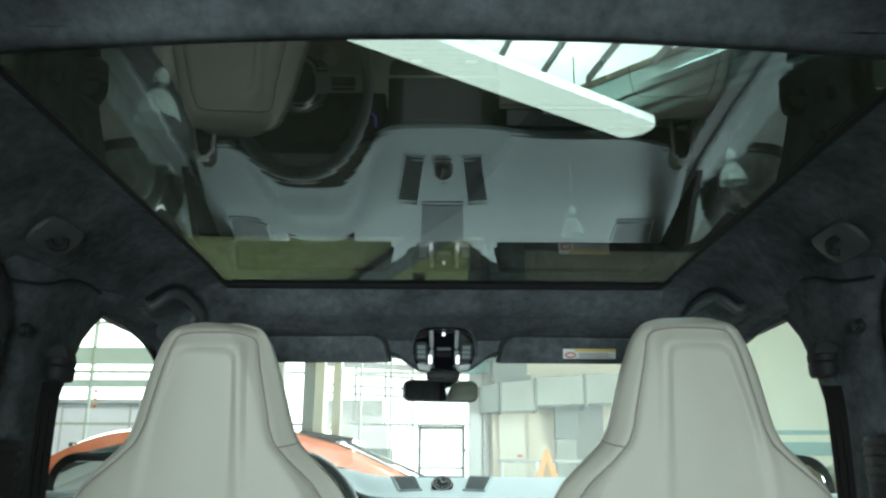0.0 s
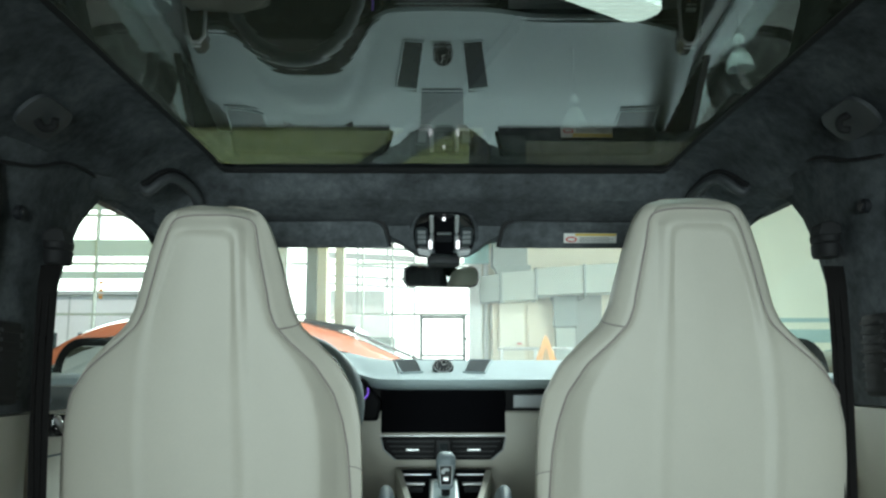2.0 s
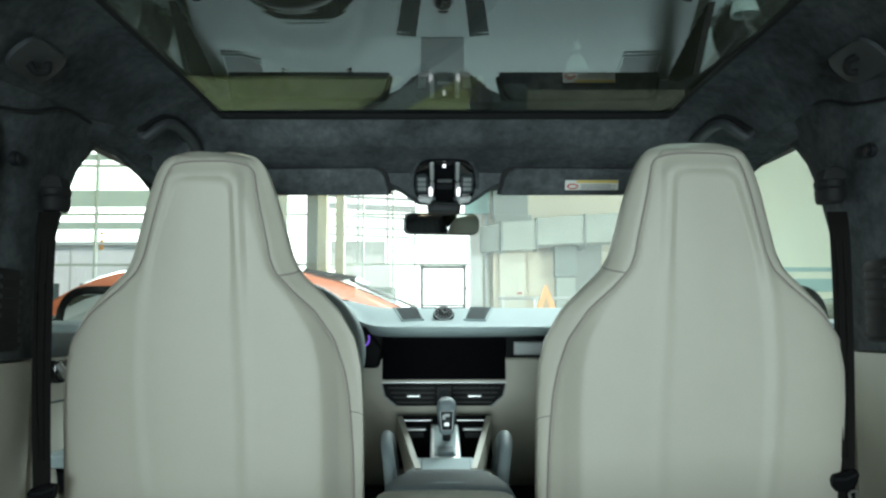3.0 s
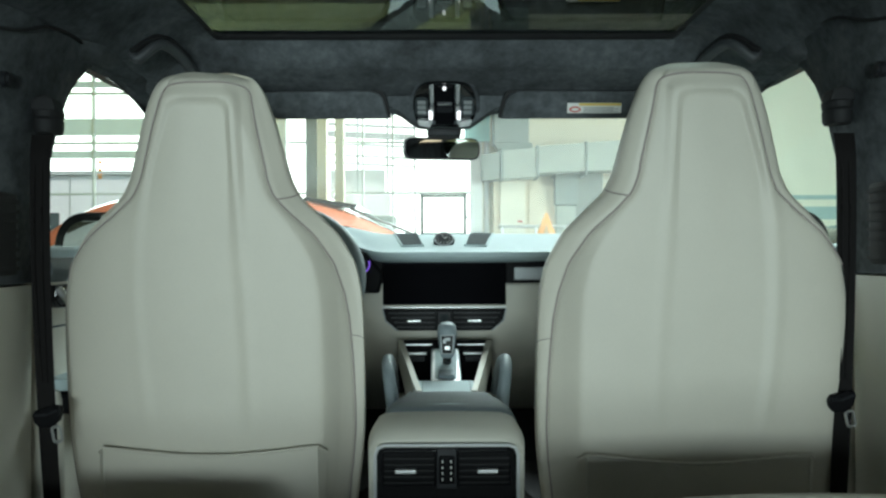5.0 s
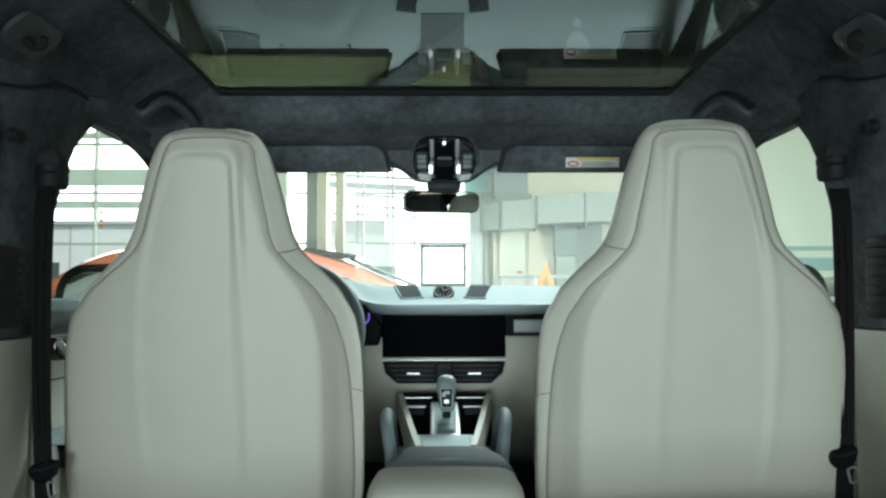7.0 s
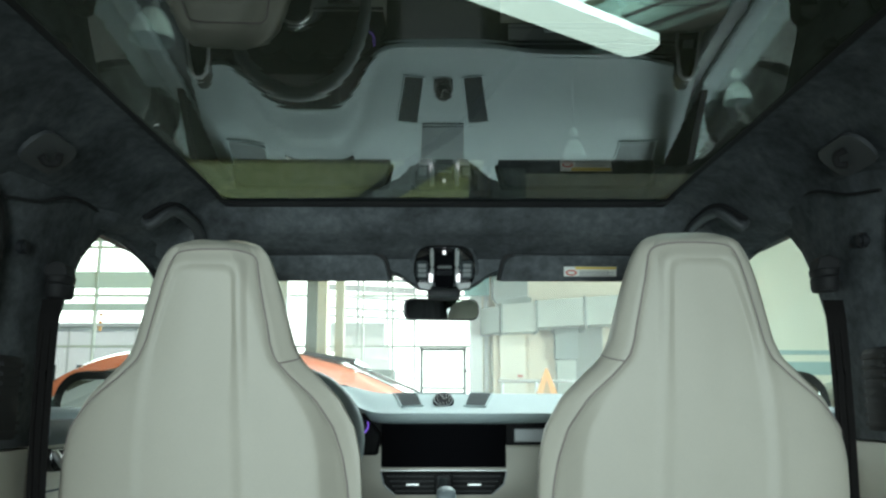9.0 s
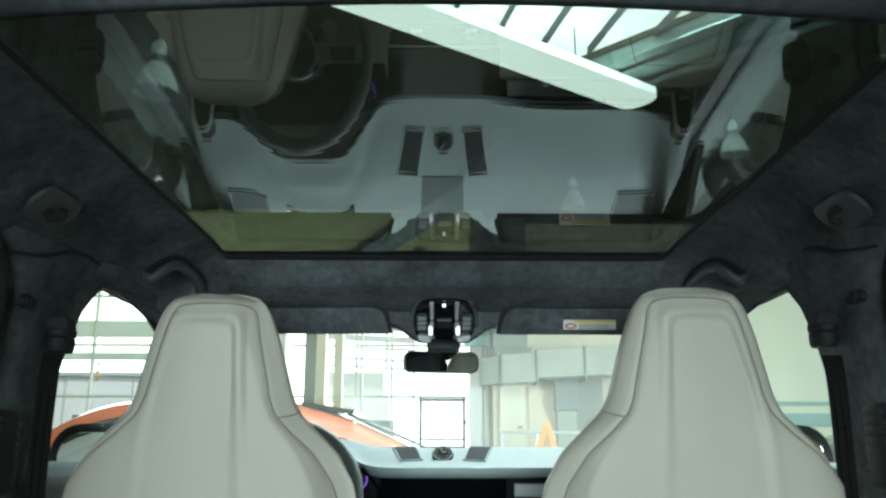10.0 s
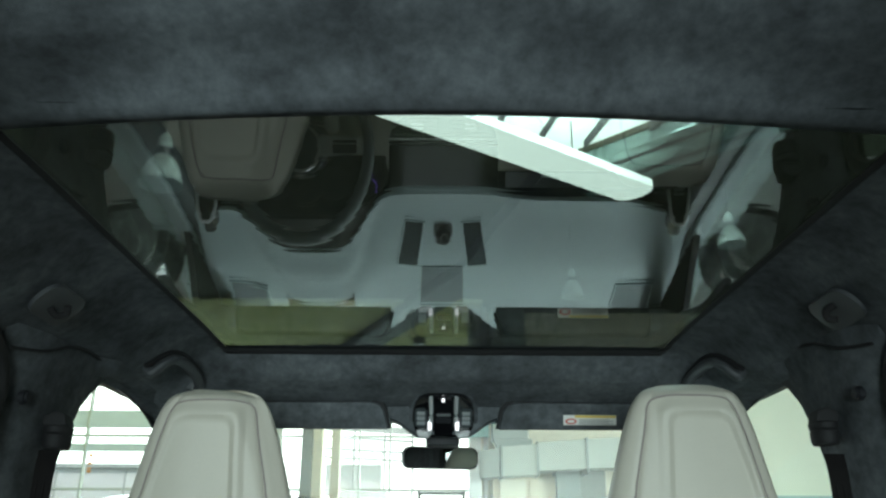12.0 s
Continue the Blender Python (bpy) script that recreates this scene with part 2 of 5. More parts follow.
def rounded(w, h, r, n=5, cx=0.0, cy=0.0):
    """A rectangle with round corners, as (a, b) pairs."""
    out = []
    for sx, sy, a0 in ((1, 1, 0), (-1, 1, 90), (-1, -1, 180), (1, -1, 270)):
        for i in range(n + 1):
            a = radians(a0 + 90 * i / n)
            out.append((cx + sx * (w / 2 - r) + r * math.cos(a), cy + sy * (h / 2 - r) + r * math.sin(a)))
    return out


def disc(centre, r, depth, turn=None, sides=28, bevel=0.0):
    """A flat round plate, its axis along y before the turn."""
    bm = prism([(r * math.cos(a), r * math.sin(a)) for a in (2 * math.pi * k / sides for k in range(sides))], "y", -depth / 2, depth / 2)
    if bevel:
        bmesh.ops.bevel(bm, geom=[e for e in bm.edges if abs(e.verts[0].co.y - e.verts[1].co.y) < 1e-6], offset=bevel, segments=2, affect="EDGES")
    bmesh.ops.transform(bm, matrix=Matrix.Translation(centre) @ (turn or Matrix()), verts=bm.verts)
    return bm


def lerp_table(table, v):
    """A smooth value from rising (key, value) pairs."""
    if v <= table[0][0]:
        return table[0][1]
    for (a, fa), (b, fb) in zip(table, table[1:]):
        if v <= b:
            t = (v - a) / (b - a)
            return fa + (fb - fa) * t
    return table[-1][1]


def soft(t):
    t = max(0.0, min(1.0, t))
    return t * t * (3 - 2 * t)

# ---- the car's cabin: roof ----
# y runs ahead along the car, x to its right; the car is the same on both sides of x = 0.


def glass_z(y):
    return 1.655 - (y - 1.08) ** 2 / 21.4


HALF, SR_Y0, SR_Y1 = 0.480, 0.712, 1.752


def half_at(y):
    """Half the roof opening's width: a little narrower towards the windscreen."""
    return HALF + 0.024 * (1 - soft((y - 1.15) / 0.65))


def header_drop(y):
    """How far the lining falls from the opening's front edge towards the windscreen."""
    d = max(0.0, y - SR_Y1)
    return 0.95 * min(d, 0.05) + 0.36 * min(max(d - 0.05, 0.0), 0.12) + 0.05 * max(0.0, d - 0.17)


def liner_ring(y):
    """Half of the roof lining's section at y, from the opening's edge out to the window's top."""
    top = glass_z(min(y, SR_Y1)) - 0.004
    drop = header_drop(y)
    taper = 0.0 if y < 1.9 else (y - 1.9) * 0.10
    h = half_at(y)
    return [(h, top - drop), (h + 0.034, top - 0.006 - drop), (h + 0.042, top - 0.014 - drop), (h + 0.078, top - 0.046 - drop), (h + 0.118, top - 0.085 - drop * 0.7),
            (0.655 - taper, 1.550 - drop * 0.3), (0.672 - taper, 1.532 - drop * 0.25)]


def roll(y):
    """The padded cross member behind the opening: lowest near its front edge, rising towards the rear."""
    t = (0.692 - y) / 0.125
    return -0.006 * math.exp(-((y - 0.70) / 0.02) ** 2) + 0.094 * (0 if t < 0 else 1 if t > 1 else t + 0.06 * math.sin(2 * math.pi * t))


def headliner():
    """The lining round the roof opening: two side bands, a front and a rear band, with a folded edge at the opening."""
    bm = bmesh.new()
    ys = [-0.9, -0.5, 0.0, 0.3, 0.55, 0.70, SR_Y0, 0.9, 1.1, 1.3, 1.4, 1.5, 1.6, 1.7, SR_Y1, 1.777, 1.802, 1.84, 1.88, 1.92, 1.96, 2.0, 2.06]
    for s in (-1, 1):
        rings = []
        for y in ys:
            pts = liner_ring(y)
            rings.append([(s * x, y, z) for x, z in pts] + [(s * (x + 0.012), y, z + 0.018) for x, z in reversed(pts)])
        loft(rings, bm=bm)
    n = 24
    for y0, y1, rows in ((-0.9, SR_Y0, 170), (SR_Y1, 2.12, 22)):
        rings = []
        prof = []
        for i in range(rows + 1):
            y = y0 + (y1 - y0) * i / rows
            z = glass_z(max(0.45, min(y, SR_Y1))) - 0.004 - header_drop(y)
            prof.append((y, z))
        if y0 < 0:
            prof += [(SR_Y0 + 0.004, prof[-1][1] + 0.004)]
        else:
            prof = [(SR_Y1 - 0.003, prof[0][1] + 0.004)] + prof
        prof += [(y, z + 0.012 + (0.02 if (y < SR_Y0 - 0.03 or y > SR_Y1 + 0.03) else 0)) for y, z in reversed(prof)]
        for k in range(n + 1):
            x = (half_at(y0) + 0.02) * (2 * k / n - 1)
            bow = 0.006 * max(0, 1 - (x / HALF) ** 2)
            bend = 0.045 * min(1, (x / HALF) ** 2) if y0 < 0 else 0.0
            arch = 1 - min(1, abs(x) / HALF) ** 4
            rings.append([(x, y + bend * soft((y - 0.4) / 0.3), z + bow * (0 if y0 < 0 else 0.4) + (arch * roll(y) if y0 < 0 else 0)) for y, z in prof])
        loft(rings, bm=bm)
    return solid("ceiling", bm, SUEDE, "charcoal suede roof lining round the glass sunroof", "ceiling", "structure", smooth=50)


headliner()

sunroof = thing("sunroof", (0, 1.3, 1.66), "closed dark tinted panoramic glass sunroof reflecting the dashboard", "sunroof", kind="structure")
rings = []
for i in range(25):
    y = SR_Y0 - 0.004 + (SR_Y1 - SR_Y0 + 0.044) * i / 24
    z = glass_z(y) + 0.001
    rings.append([(-0.54, y, z), (0.54, y, z), (0.54, y, z + 0.005), (-0.54, y, z + 0.005)])
part("pane", loft(rings), ROOFGLASS, sunroof, "dark tinted glass pane")
bm = bmesh.new()
for s in (-1, 1):
    loft([[(s * (half_at(y) - 0.009), y, glass_z(y) - 0.001), (s * (half_at(y) + 0.01), y, glass_z(y) - 0.005), (s * (half_at(y) + 0.01), y, glass_z(y) + 0.0005), (s * (half_at(y) - 0.009), y, glass_z(y) + 0.0005)]
          for y in (SR_Y0 + 0.01 + (SR_Y1 - SR_Y0 - 0.012) * k / 10 for k in range(11))], bm=bm)
part("side_seal", bm, RUBBER, sunroof)
zf = glass_z(SR_Y1)
bm = loft([[(x, SR_Y1 - 0.018, zf + 0.0016), (x, SR_Y1 - 0.002, zf + 0.0005), (x, SR_Y1 - 0.002, zf - 0.007), (x, SR_Y1 - 0.014, zf - 0.003)]
           for x in (-HALF + 0.004 + (2 * HALF - 0.008) * k / 12 for k in range(13))])
part("front_seal", bm, RUBBER, sunroof)
for s in (-1, 1):
    # rounded corner fillets of the opening
    bm = prism([(s * HALF, SR_Y1), (s * (HALF - 0.075), SR_Y1)] + [(s * (HALF - 0.075 + 0.075 * math.sin(a)), SR_Y1 - 0.075 + 0.075 * math.cos(a)) for a in (radians(15 * k) for k in range(1, 6))] + [(s * HALF, SR_Y1 - 0.075)], "z", zf - 0.004, zf + 0.0004)
    part("corner", bm, RUBBER, sunroof)

# outer roof skin, which keeps the daylight out
bm = bmesh.new()
for x0, x1, y0, y1 in ((-0.72, -HALF - 0.06, -0.95, 1.85), (HALF + 0.06, 0.72, -0.95, 1.85)):
    add_box(bm, x0, x1, y0, y1, 1.675, 1.687)
add_box(bm, -HALF - 0.08, HALF + 0.08, -0.95, SR_Y0 - 0.03, 1.785, 1.797)
add_box(bm, -HALF - 0.08, HALF + 0.08, SR_Y0 - 0.045, SR_Y0 - 0.03, 1.722, 1.785)
for s in (-1, 1):
    add_box(bm, s * (HALF + 0.06), s * (HALF + 0.08), -0.95, SR_Y0 - 0.03, 1.68, 1.79)
loft([[(-0.72, y, z), (0.72, y, z), (0.72, y, z + 0.01), (-0.72, y, z + 0.01)] for y, z in ((SR_Y1 + 0.05, 1.640), (1.95, 1.61), (2.14, 1.56))], bm=bm)
for s in (-1, 1):
    loft([[(s * 0.705, y, 1.553), (s * 0.70, y, 1.68), (s * 0.72, y, 1.68), (s * 0.735, y, 1.553)] for y in (-0.95, 1.87)], bm=bm)
    loft([[(s * 0.680, y, 1.566), (s * 0.735, y, 1.566), (s * 0.735, y, 1.554), (s * 0.680, y, 1.554)] for y in (-0.95, 2.05)], bm=bm)
solid("car_roof", bm, PLASTIC, "dark outer roof skin of the car", "car roof", "structure")

# trim rail along the windscreen's upper edge, dipping round the overhead console
rings = []
for k in range(61):
    x = -0.64 + 1.28 * k / 60
    dip = 0.040 * soft((0.130 - abs(x)) / 0.075)
    z0 = 1.519 - dip + 0.004 * (x / 0.64) ** 2
    rings.append([(x, 1.925, z0), (x, 1.935, z0 - 0.002), (x, 2.10, z0 + 0.012), (x, 2.10, z0 + 0.03), (x, 1.92, z0 + 0.06)])
solid("trim", loft(rings), SUEDE, "charcoal suede header trim above the windscreen", "trim", "structure")

# ---- pillars and window frames ----


def b_pillar(s):
    p = thing("b_pillar", (s * 0.70, 1.4, 0.5), "charcoal suede pillar with cream lower trim and seat belt outlet", "pillar", "pillars", "structure")
    rows = [(0.45, 0.745, 1.24, 1.53), (0.8, 0.742, 1.24, 1.52), (1.13, 0.735, 1.25, 1.507)]
    rows_up = [(1.134, 0.733, 1.25, 1.505), (1.25, 0.718, 1.258, 1.497), (1.34, 0.703, 1.262, 1.505), (1.42, 0.690, 1.258, 1.517), (1.475, 0.680, 1.235, 1.538), (1.505, 0.672, 1.21, 1.560), (1.525, 0.664, 1.19, 1.575), (1.548, 0.656, 1.18, 1.59)]
    for name, table, mat in (("lower_trim", rows, CREAM2), ("upper_trim", rows_up, SUEDE)):
        rings = []
        for z, x, y0, y1 in table:
            pts = []
            n = 10
            for k in range(n + 1):
                t = k / n
                bulge = 0.028 * (1 - abs(2 * t - 1) ** 3)
                pts.append((s * (x + 0.012 - bulge), y0 + (y1 - y0) * t, z))
            pts += [(s * (x + 0.05), y1, z), (s * (x + 0.05), y0, z)]
            rings.append(pts)
        part(name, loft(rings), mat, p)
    # the belt's height adjuster and its outlet
    rings = [[(s * 0.652 + rx * math.cos(a), 1.372 + ry * math.sin(a), z) for a in (2 * math.pi * q / 20 for q in range(20))]
             for z, rx, ry in ((1.378, 0.019, 0.024), (1.384, 0.0215, 0.027), (1.399, 0.022, 0.028), (1.4015, 0.020, 0.025), (1.404, 0.022, 0.028), (1.413, 0.023, 0.029), (1.415, 0.021, 0.026))]
    guide = part("belt_guide", loft(rings), RUBBER, p, "dark ribbed belt outlet")
    # dark opening above the outlet, its shade painted as a black block
    part("outlet_shadow_gap", prism([(s * 0.634, 1.415), (s * 0.640, 1.434), (s * 0.656, 1.440), (s * 0.674, 1.432), (s * 0.674, 1.415)], "y", 1.355, 1.392, 0.004), RUBBER, guide)
    part("speaker_grille", box(s * 0.690, s * 0.72, 1.275, 1.35, 1.15, 1.28, 0.008), RUBBER, p)
    for k in range(8):
        part("slat", box(s * 0.686, s * 0.70, 1.28, 1.345, 1.158 + 0.015 * k, 1.164 + 0.015 * k), RUBBER, p)
    seam = [(s * 0.670, 1.205, 1.511), (s * 0.651, 1.27, 1.520), (s * 0.636, 1.33, 1.541), (s * 0.638, 1.41, 1.551), (s * 0.640, 1.49, 1.549), (s * 0.635, 1.525, 1.538)]
    part("cover_seam", tube(spline(seam, 6), 0.0028, 6), RUBBER, p, "dark seam of the pillar cover")
    part("cap", disc((s * 0.672, 1.275, 1.447), 0.012, 0.016, tilt(0, 0, 90), 20, 0.004), PLASTIC, p)
    return p


for s, dx, dz in ((-1, 0.005, 0.0), (1, -0.017, 0.013)):
    b_pillar(s).location += Vector((dx, 0, dz))


def front_frame(s):
    """The A pillar and the roof rail over the front door's window."""
    p = thing("a_pillar", (s * 0.66, 2.3, 1.2), "charcoal suede windscreen pillar and door window frame", "pillar", "pillars", "structure")
    line = spline([(s * 0.672, 1.52, 1.531), (s * 0.676, 1.64, 1.541), (s * 0.678, 1.76, 1.534), (s * 0.680, 1.92, 1.506), (s * 0.688, 2.2, 1.40), (s * 0.71, 2.5, 1.27), (s * 0.73, 2.75, 1.17)], 8)
    part("pillar_trim", tube([Vector((s * 0.705, 1.40, 1.545)), Vector((s * 0.672, 1.47, 1.552))] + [q + Vector((-s * 0.026, 0, 0.030)) for q in line], 0.036, 10, 0.9), SUEDE, p)
    part("window_seal", tube([q + Vector((0, 0, 0.004)) for q in line], 0.009, 8), MATTE, p)
    return p


for s in (-1, 1):
    front_frame(s)

# ---- windscreen and side windows ----
ws = thing("windscreen", (0, 2.4, 1.3), "clear raked windscreen above the dashboard", "windscreen", kind="structure")
bm = loft([[(-0.66 - 0.08 * t, 2.03 + 0.80 * t, 1.545 - 0.36 * t), (0.66 + 0.08 * t, 2.03 + 0.80 * t, 1.545 - 0.36 * t), (0.66 + 0.08 * t, 2.035 + 0.80 * t, 1.551 - 0.36 * t), (-0.66 - 0.08 * t, 2.035 + 0.80 * t, 1.551 - 0.36 * t)] for t in (0, 0.5, 1)])
pane = part("pane", bm, CLEAR, ws)
pane.visible_shadow = False
for s in (-1, 1):
    w = thing("side_window", (s * 0.72, 1.9, 1.2), "clear front door window", "window", "door windows", "structure")
    bm = prism([(1.50, 1.17), (2.62, 1.17), (2.3, 1.42), (2.0, 1.545), (1.80, 1.575), (1.50, 1.575)], "x", s * 0.795, s * 0.800)
    bmesh.ops.transform(bm, matrix=Matrix.Translation((s * 0.795, 0, 1.17)) @ tilt(0, -s * 18.5, 0) @ Matrix.Translation((-s * 0.795, 0, -1.17)), verts=bm.verts)
    pane = part("pane", bm, SIDEGLASS, w)
    pane.visible_shadow = False

# ---- doors ----


def outer_skin(d, s, y0, y1):
    """The painted outside of a door: a shoulder below the glass that swells out and tucks in at the sill."""
    sec = [(0.80, 1.13), (0.84, 1.172), (0.872, 1.165), (0.892, 1.135), (0.915, 1.08), (0.935, 1.02), (0.95, 0.92), (0.945, 0.75), (0.92, 0.55), (0.88, 0.42), (0.86, 0.42)]
    ys = [y0, y0 + 0.004] + [y0 + (y1 - y0) * k / 8 for k in range(1, 8)] + [y1 - 0.004, y1]
    part("outer_skin", loft([[(s * (x - (0.004 if y in (y0, y1) else 0)), y, z) for x, z in sec + [(0.79, 0.42)]] for y in ys]), BODY, d, "silver-grey painted outside")


def front_door(s):
    d = thing("front_door", (s * 0.74, 2.0, 0.5), "cream and grey leather front door panel with chrome handle", "door", "front doors")
    part("panel", loft([[(s * 0.76, y, 0.45), (s * (0.735 + b), y, 0.45), (s * (0.715 + b), y, 0.80), (s * (0.725 + b), y, 1.0), (s * (0.72 + b), y, 1.132), (s * 0.76, y, 1.132)] for y, b in ((1.508, 0), (2.0, 0), (2.5, 0.0), (2.78, 0.01))]), CREAM2, d)
    ys = (1.508, 2.0, 2.5, 2.78)
    part("upper_band", loft([[(s * 0.765, y, 1.133), (s * 0.712, y, 1.133), (s * 0.704, y, 1.150), (s * 0.706, y, 1.170), (s * 0.712, y, 1.176), (s * 0.765, y, 1.177)] for y in ys]), SLATE, d, "slate leather band")
    part("sill_pad", loft([[(s * 0.752, y, 1.1745), (s * 0.748, y, 1.190), (s * 0.754, y, 1.196), (s * 0.80, y, 1.200), (s * 0.858, y, 1.192), (s * 0.866, y, 1.1785)] for y in ys]), GREY, d, "pale grey leather sill")
    part("mirror_sail", prism([(2.26, 1.197), (2.77, 1.197), (2.72, 1.225), (2.46, 1.325)], "x", s * 0.748, s * 0.770, 0.004), PLASTIC, d, "black plastic triangle beside the mirror")
    part("panel_seam", tube([(s * 0.7225, 1.51, 1.05), (s * 0.7225, 2.4, 1.05)], 0.002, 6), SLATE, d)
    part("handle_recess", prism([(1.512, 1.128), (1.70, 1.128), (1.70, 1.092), (1.56, 1.086), (1.53, 1.086), (1.512, 1.10)], "x", s * 0.700, s * 0.724, 0.003), BLACK, d)
    part("pull_handle", tube(spline([(s * 0.700, 1.520, 1.122), (s * 0.690, 1.527, 1.105), (s * 0.688, 1.545, 1.096), (s * 0.690, 1.60, 1.10), (s * 0.700, 1.66, 1.112)], 6), 0.007, 8), CHROME, d, "chrome pull handle")
    arm = part("armrest", prism(rounded(0.07, 0.022, 0.008, 4, s * 0.69, 0.949), "y", 1.512, 2.25, 0.004), GREY, d, "slate blue armrest pad")
    part("armrest_end", prism(rounded(0.064, 0.034, 0.008, 4, s * 0.69, 0.915), "y", 1.510, 2.24, 0.003), MATTE, arm)
    pocket = loft([[(s * (0.705 + w * math.cos(a)), 1.512 - 0.014 * math.sin(a), z) for a in (math.pi * k / 10 for k in range(11))] for z, w in ((0.46, 0.026), (0.70, 0.022), (0.88, 0.019), (0.925, 0.017), (0.938, 0.012), (0.942, 0.004))])
    part("pocket_end", pocket, CREAM2, d, "cream rounded end of the door pocket")
    outer_skin(d, s, 1.45, 2.80)
    return d


for s in (-1, 1):
    front_door(s)


def rear_door(s):
    d = thing("rear_door", (s * 0.75, 0.6, 0.5), "cream leather rear door panel", "door", "rear doors")
    part("panel", loft([[(s * 0.78, y, 0.45), (s * 0.742, y, 0.45), (s * 0.735, y, 0.9), (s * 0.735, y, 1.13), (s * 0.78, y, 1.13)] for y in (-0.4, 0.4, 1.235)]), CREAM2, d)
    part("sill_pad", loft([[(s * 0.78, y, 1.132), (s * 0.73, y, 1.132), (s * 0.722, y, 1.16), (s * 0.73, y, 1.18), (s * 0.78, y, 1.185)] for y in (-0.4, 0.4, 1.235)]), SLATE, d)
    outer_skin(d, s, -0.4, 1.444)
    return d


for s in (-1, 1):
    rear_door(s)
    part_c = box(s * 0.67, s * 0.76, -0.95, 0.18, 1.10, 1.51, 0.02)
    solid("c_pillar", part_c, SUEDE, "charcoal suede rear quarter pillar", "pillar", "structure")
    # rounded frame of the rear door's window
    f = spline([(s * 0.722, 1.215, 1.19), (s * 0.70, 1.225, 1.33), (s * 0.688, 1.232, 1.44), (s * 0.680, 1.20, 1.50), (s * 0.674, 1.12, 1.53), (s * 0.672, 0.9, 1.538), (s * 0.672, 0.5, 1.538), (s * 0.672, 0.2, 1.52)], 8)
    solid("trim", tube(f, 0.014, 8), RUBBER, "black rubber rear window seal", "seal", "structure")
    w = thing("side_window", (s * 0.72, 0.7, 1.2), "tinted rear door window", "window", "door windows", "structure")
    bm = prism([(0.16, 1.16), (1.22, 1.16), (1.23, 1.40), (1.20, 1.49), (1.10, 1.53), (0.16, 1.53)], "x", s * 0.728, s * 0.733)
    bmesh.ops.transform(bm, matrix=Matrix.Translation((s * 0.728, 0, 1.16)) @ tilt(0, -s * 8, 0) @ Matrix.Translation((-s * 0.728, 0, -1.16)), verts=bm.verts)
    part("pane", bm, PRIVACY, w)

# unseen rear quarter panels and tailgate frame, added to shape the rear light
for s in (-1, 1):
    solid("quarter_panel", box(s * 0.68, s * 0.78, -0.95, -0.38, 0.42, 1.13, 0.02), CREAM2, "unseen cream rear quarter panel added to block side light", "panel", "structure")
bm = bmesh.new()
for s in (-1, 1):
    add_box(bm, s * 0.64, s * 0.80, -1.06, -0.94, 0.40, 1.35, 0.02)
    add_box(bm, 0.20 if s > 0 else -0.80, 0.80 if s > 0 else -0.58, -1.06, -0.94, 1.34, 1.80, 0.02)
add_box(bm, -0.57, 0.57, -1.06, -0.94, 1.70, 1.80, 0.02)
solid("tail_shade_frame", bm, SUEDE, "unseen charcoal frame added at the tailgate to shade the roof lining", "frame", "structure")

# cabin floor
solid("floor", box(-0.74, 0.74, -0.95, 2.9, 0.40, 0.44), CARPET, "charcoal carpet cabin floor", "floor", "structure")
solid("bulkhead", box(-0.74, 0.74, 2.86, 2.92, 0.44, 1.16), PLASTIC, "dark bulkhead under the windscreen", "bulkhead", "structure")

# ---- front seats ----
HALF_W = [(0.50, 0.215), (0.60, 0.222), (0.757, 0.236), (0.834, 0.246), (0.88, 0.250), (0.93, 0.251), (1.02, 0.251), (1.07, 0.250), (1.119, 0.247), (1.167, 0.237), (1.215, 0.211),
          (1.249, 0.178), (1.278, 0.147), (1.306, 0.133), (1.352, 0.121), (1.398, 0.109), (1.444, 0.093), (1.463, 0.082), (1.474, 0.070), (1.479, 0.059), (1.4815, 0.044), (1.4825, 0.020)]
MID_Y = [(0.50, 0.10), (0.80, 0.055), (1.12, 0.02), (1.28, 0.0), (1.4825, -0.025)]
BACK_D = [(0.50, 0.085), (0.80, 0.075), (1.12, 0.062), (1.28, 0.052), (1.43, 0.045), (1.465, 0.036), (1.4825, 0.006)]
FRONT_D = [(0.50, 0.10), (0.80, 0.10), (1.12, 0.085), (1.24, 0.05), (1.30, 0.045), (1.43, 0.05), (1.465, 0.036), (1.4825, 0.006)]


def smooth_table(table, v, r=0.012):
    return sum(lerp_table(table, v + d) for d in (-r, -r / 2, 0, r / 2, r)) / 5


def ridge(x, z, s):
    """How far the seat's back stands out: a panel framed by two soft folds that meet under the headrest's top. s: the outer side."""
    inner = -s * (0.055 + 0.024 * soft((1.45 - z) / 0.50))
    outer = s * smooth_table([(0.80, 0.100), (1.0, 0.126), (1.12, 0.132), (1.22, 0.127), (1.30, 0.112), (1.36, 0.094), (1.41, 0.078), (1.45, 0.066)], z, 0.02)
    lo, hi = min(inner, outer), max(inner, outer)
    k = 0.022
    d = min(x - lo, hi - x)
    e = 1.447 - z
    m = max(k - abs(d - e), 0) / k
    d = min(d, e) - m * m * k * 0.25
    up = soft((z - 1.17) / 0.18)
    band = soft((d + 0.006) / (0.019 - 0.006 * up)) * (0.0018 + 0.0032 * up)
    inside = soft((d - 0.011) / (0.021 - 0.009 * up)) * (0.0038 + 0.0044 * up)
    right = soft(((x - lo) - (hi - x)) / 0.10 + 0.5)
    return (band - inside) * soft((z - 0.86) / 0.1) * max(0.55 + 0.55 * right, soft((0.05 - e) / 0.04))


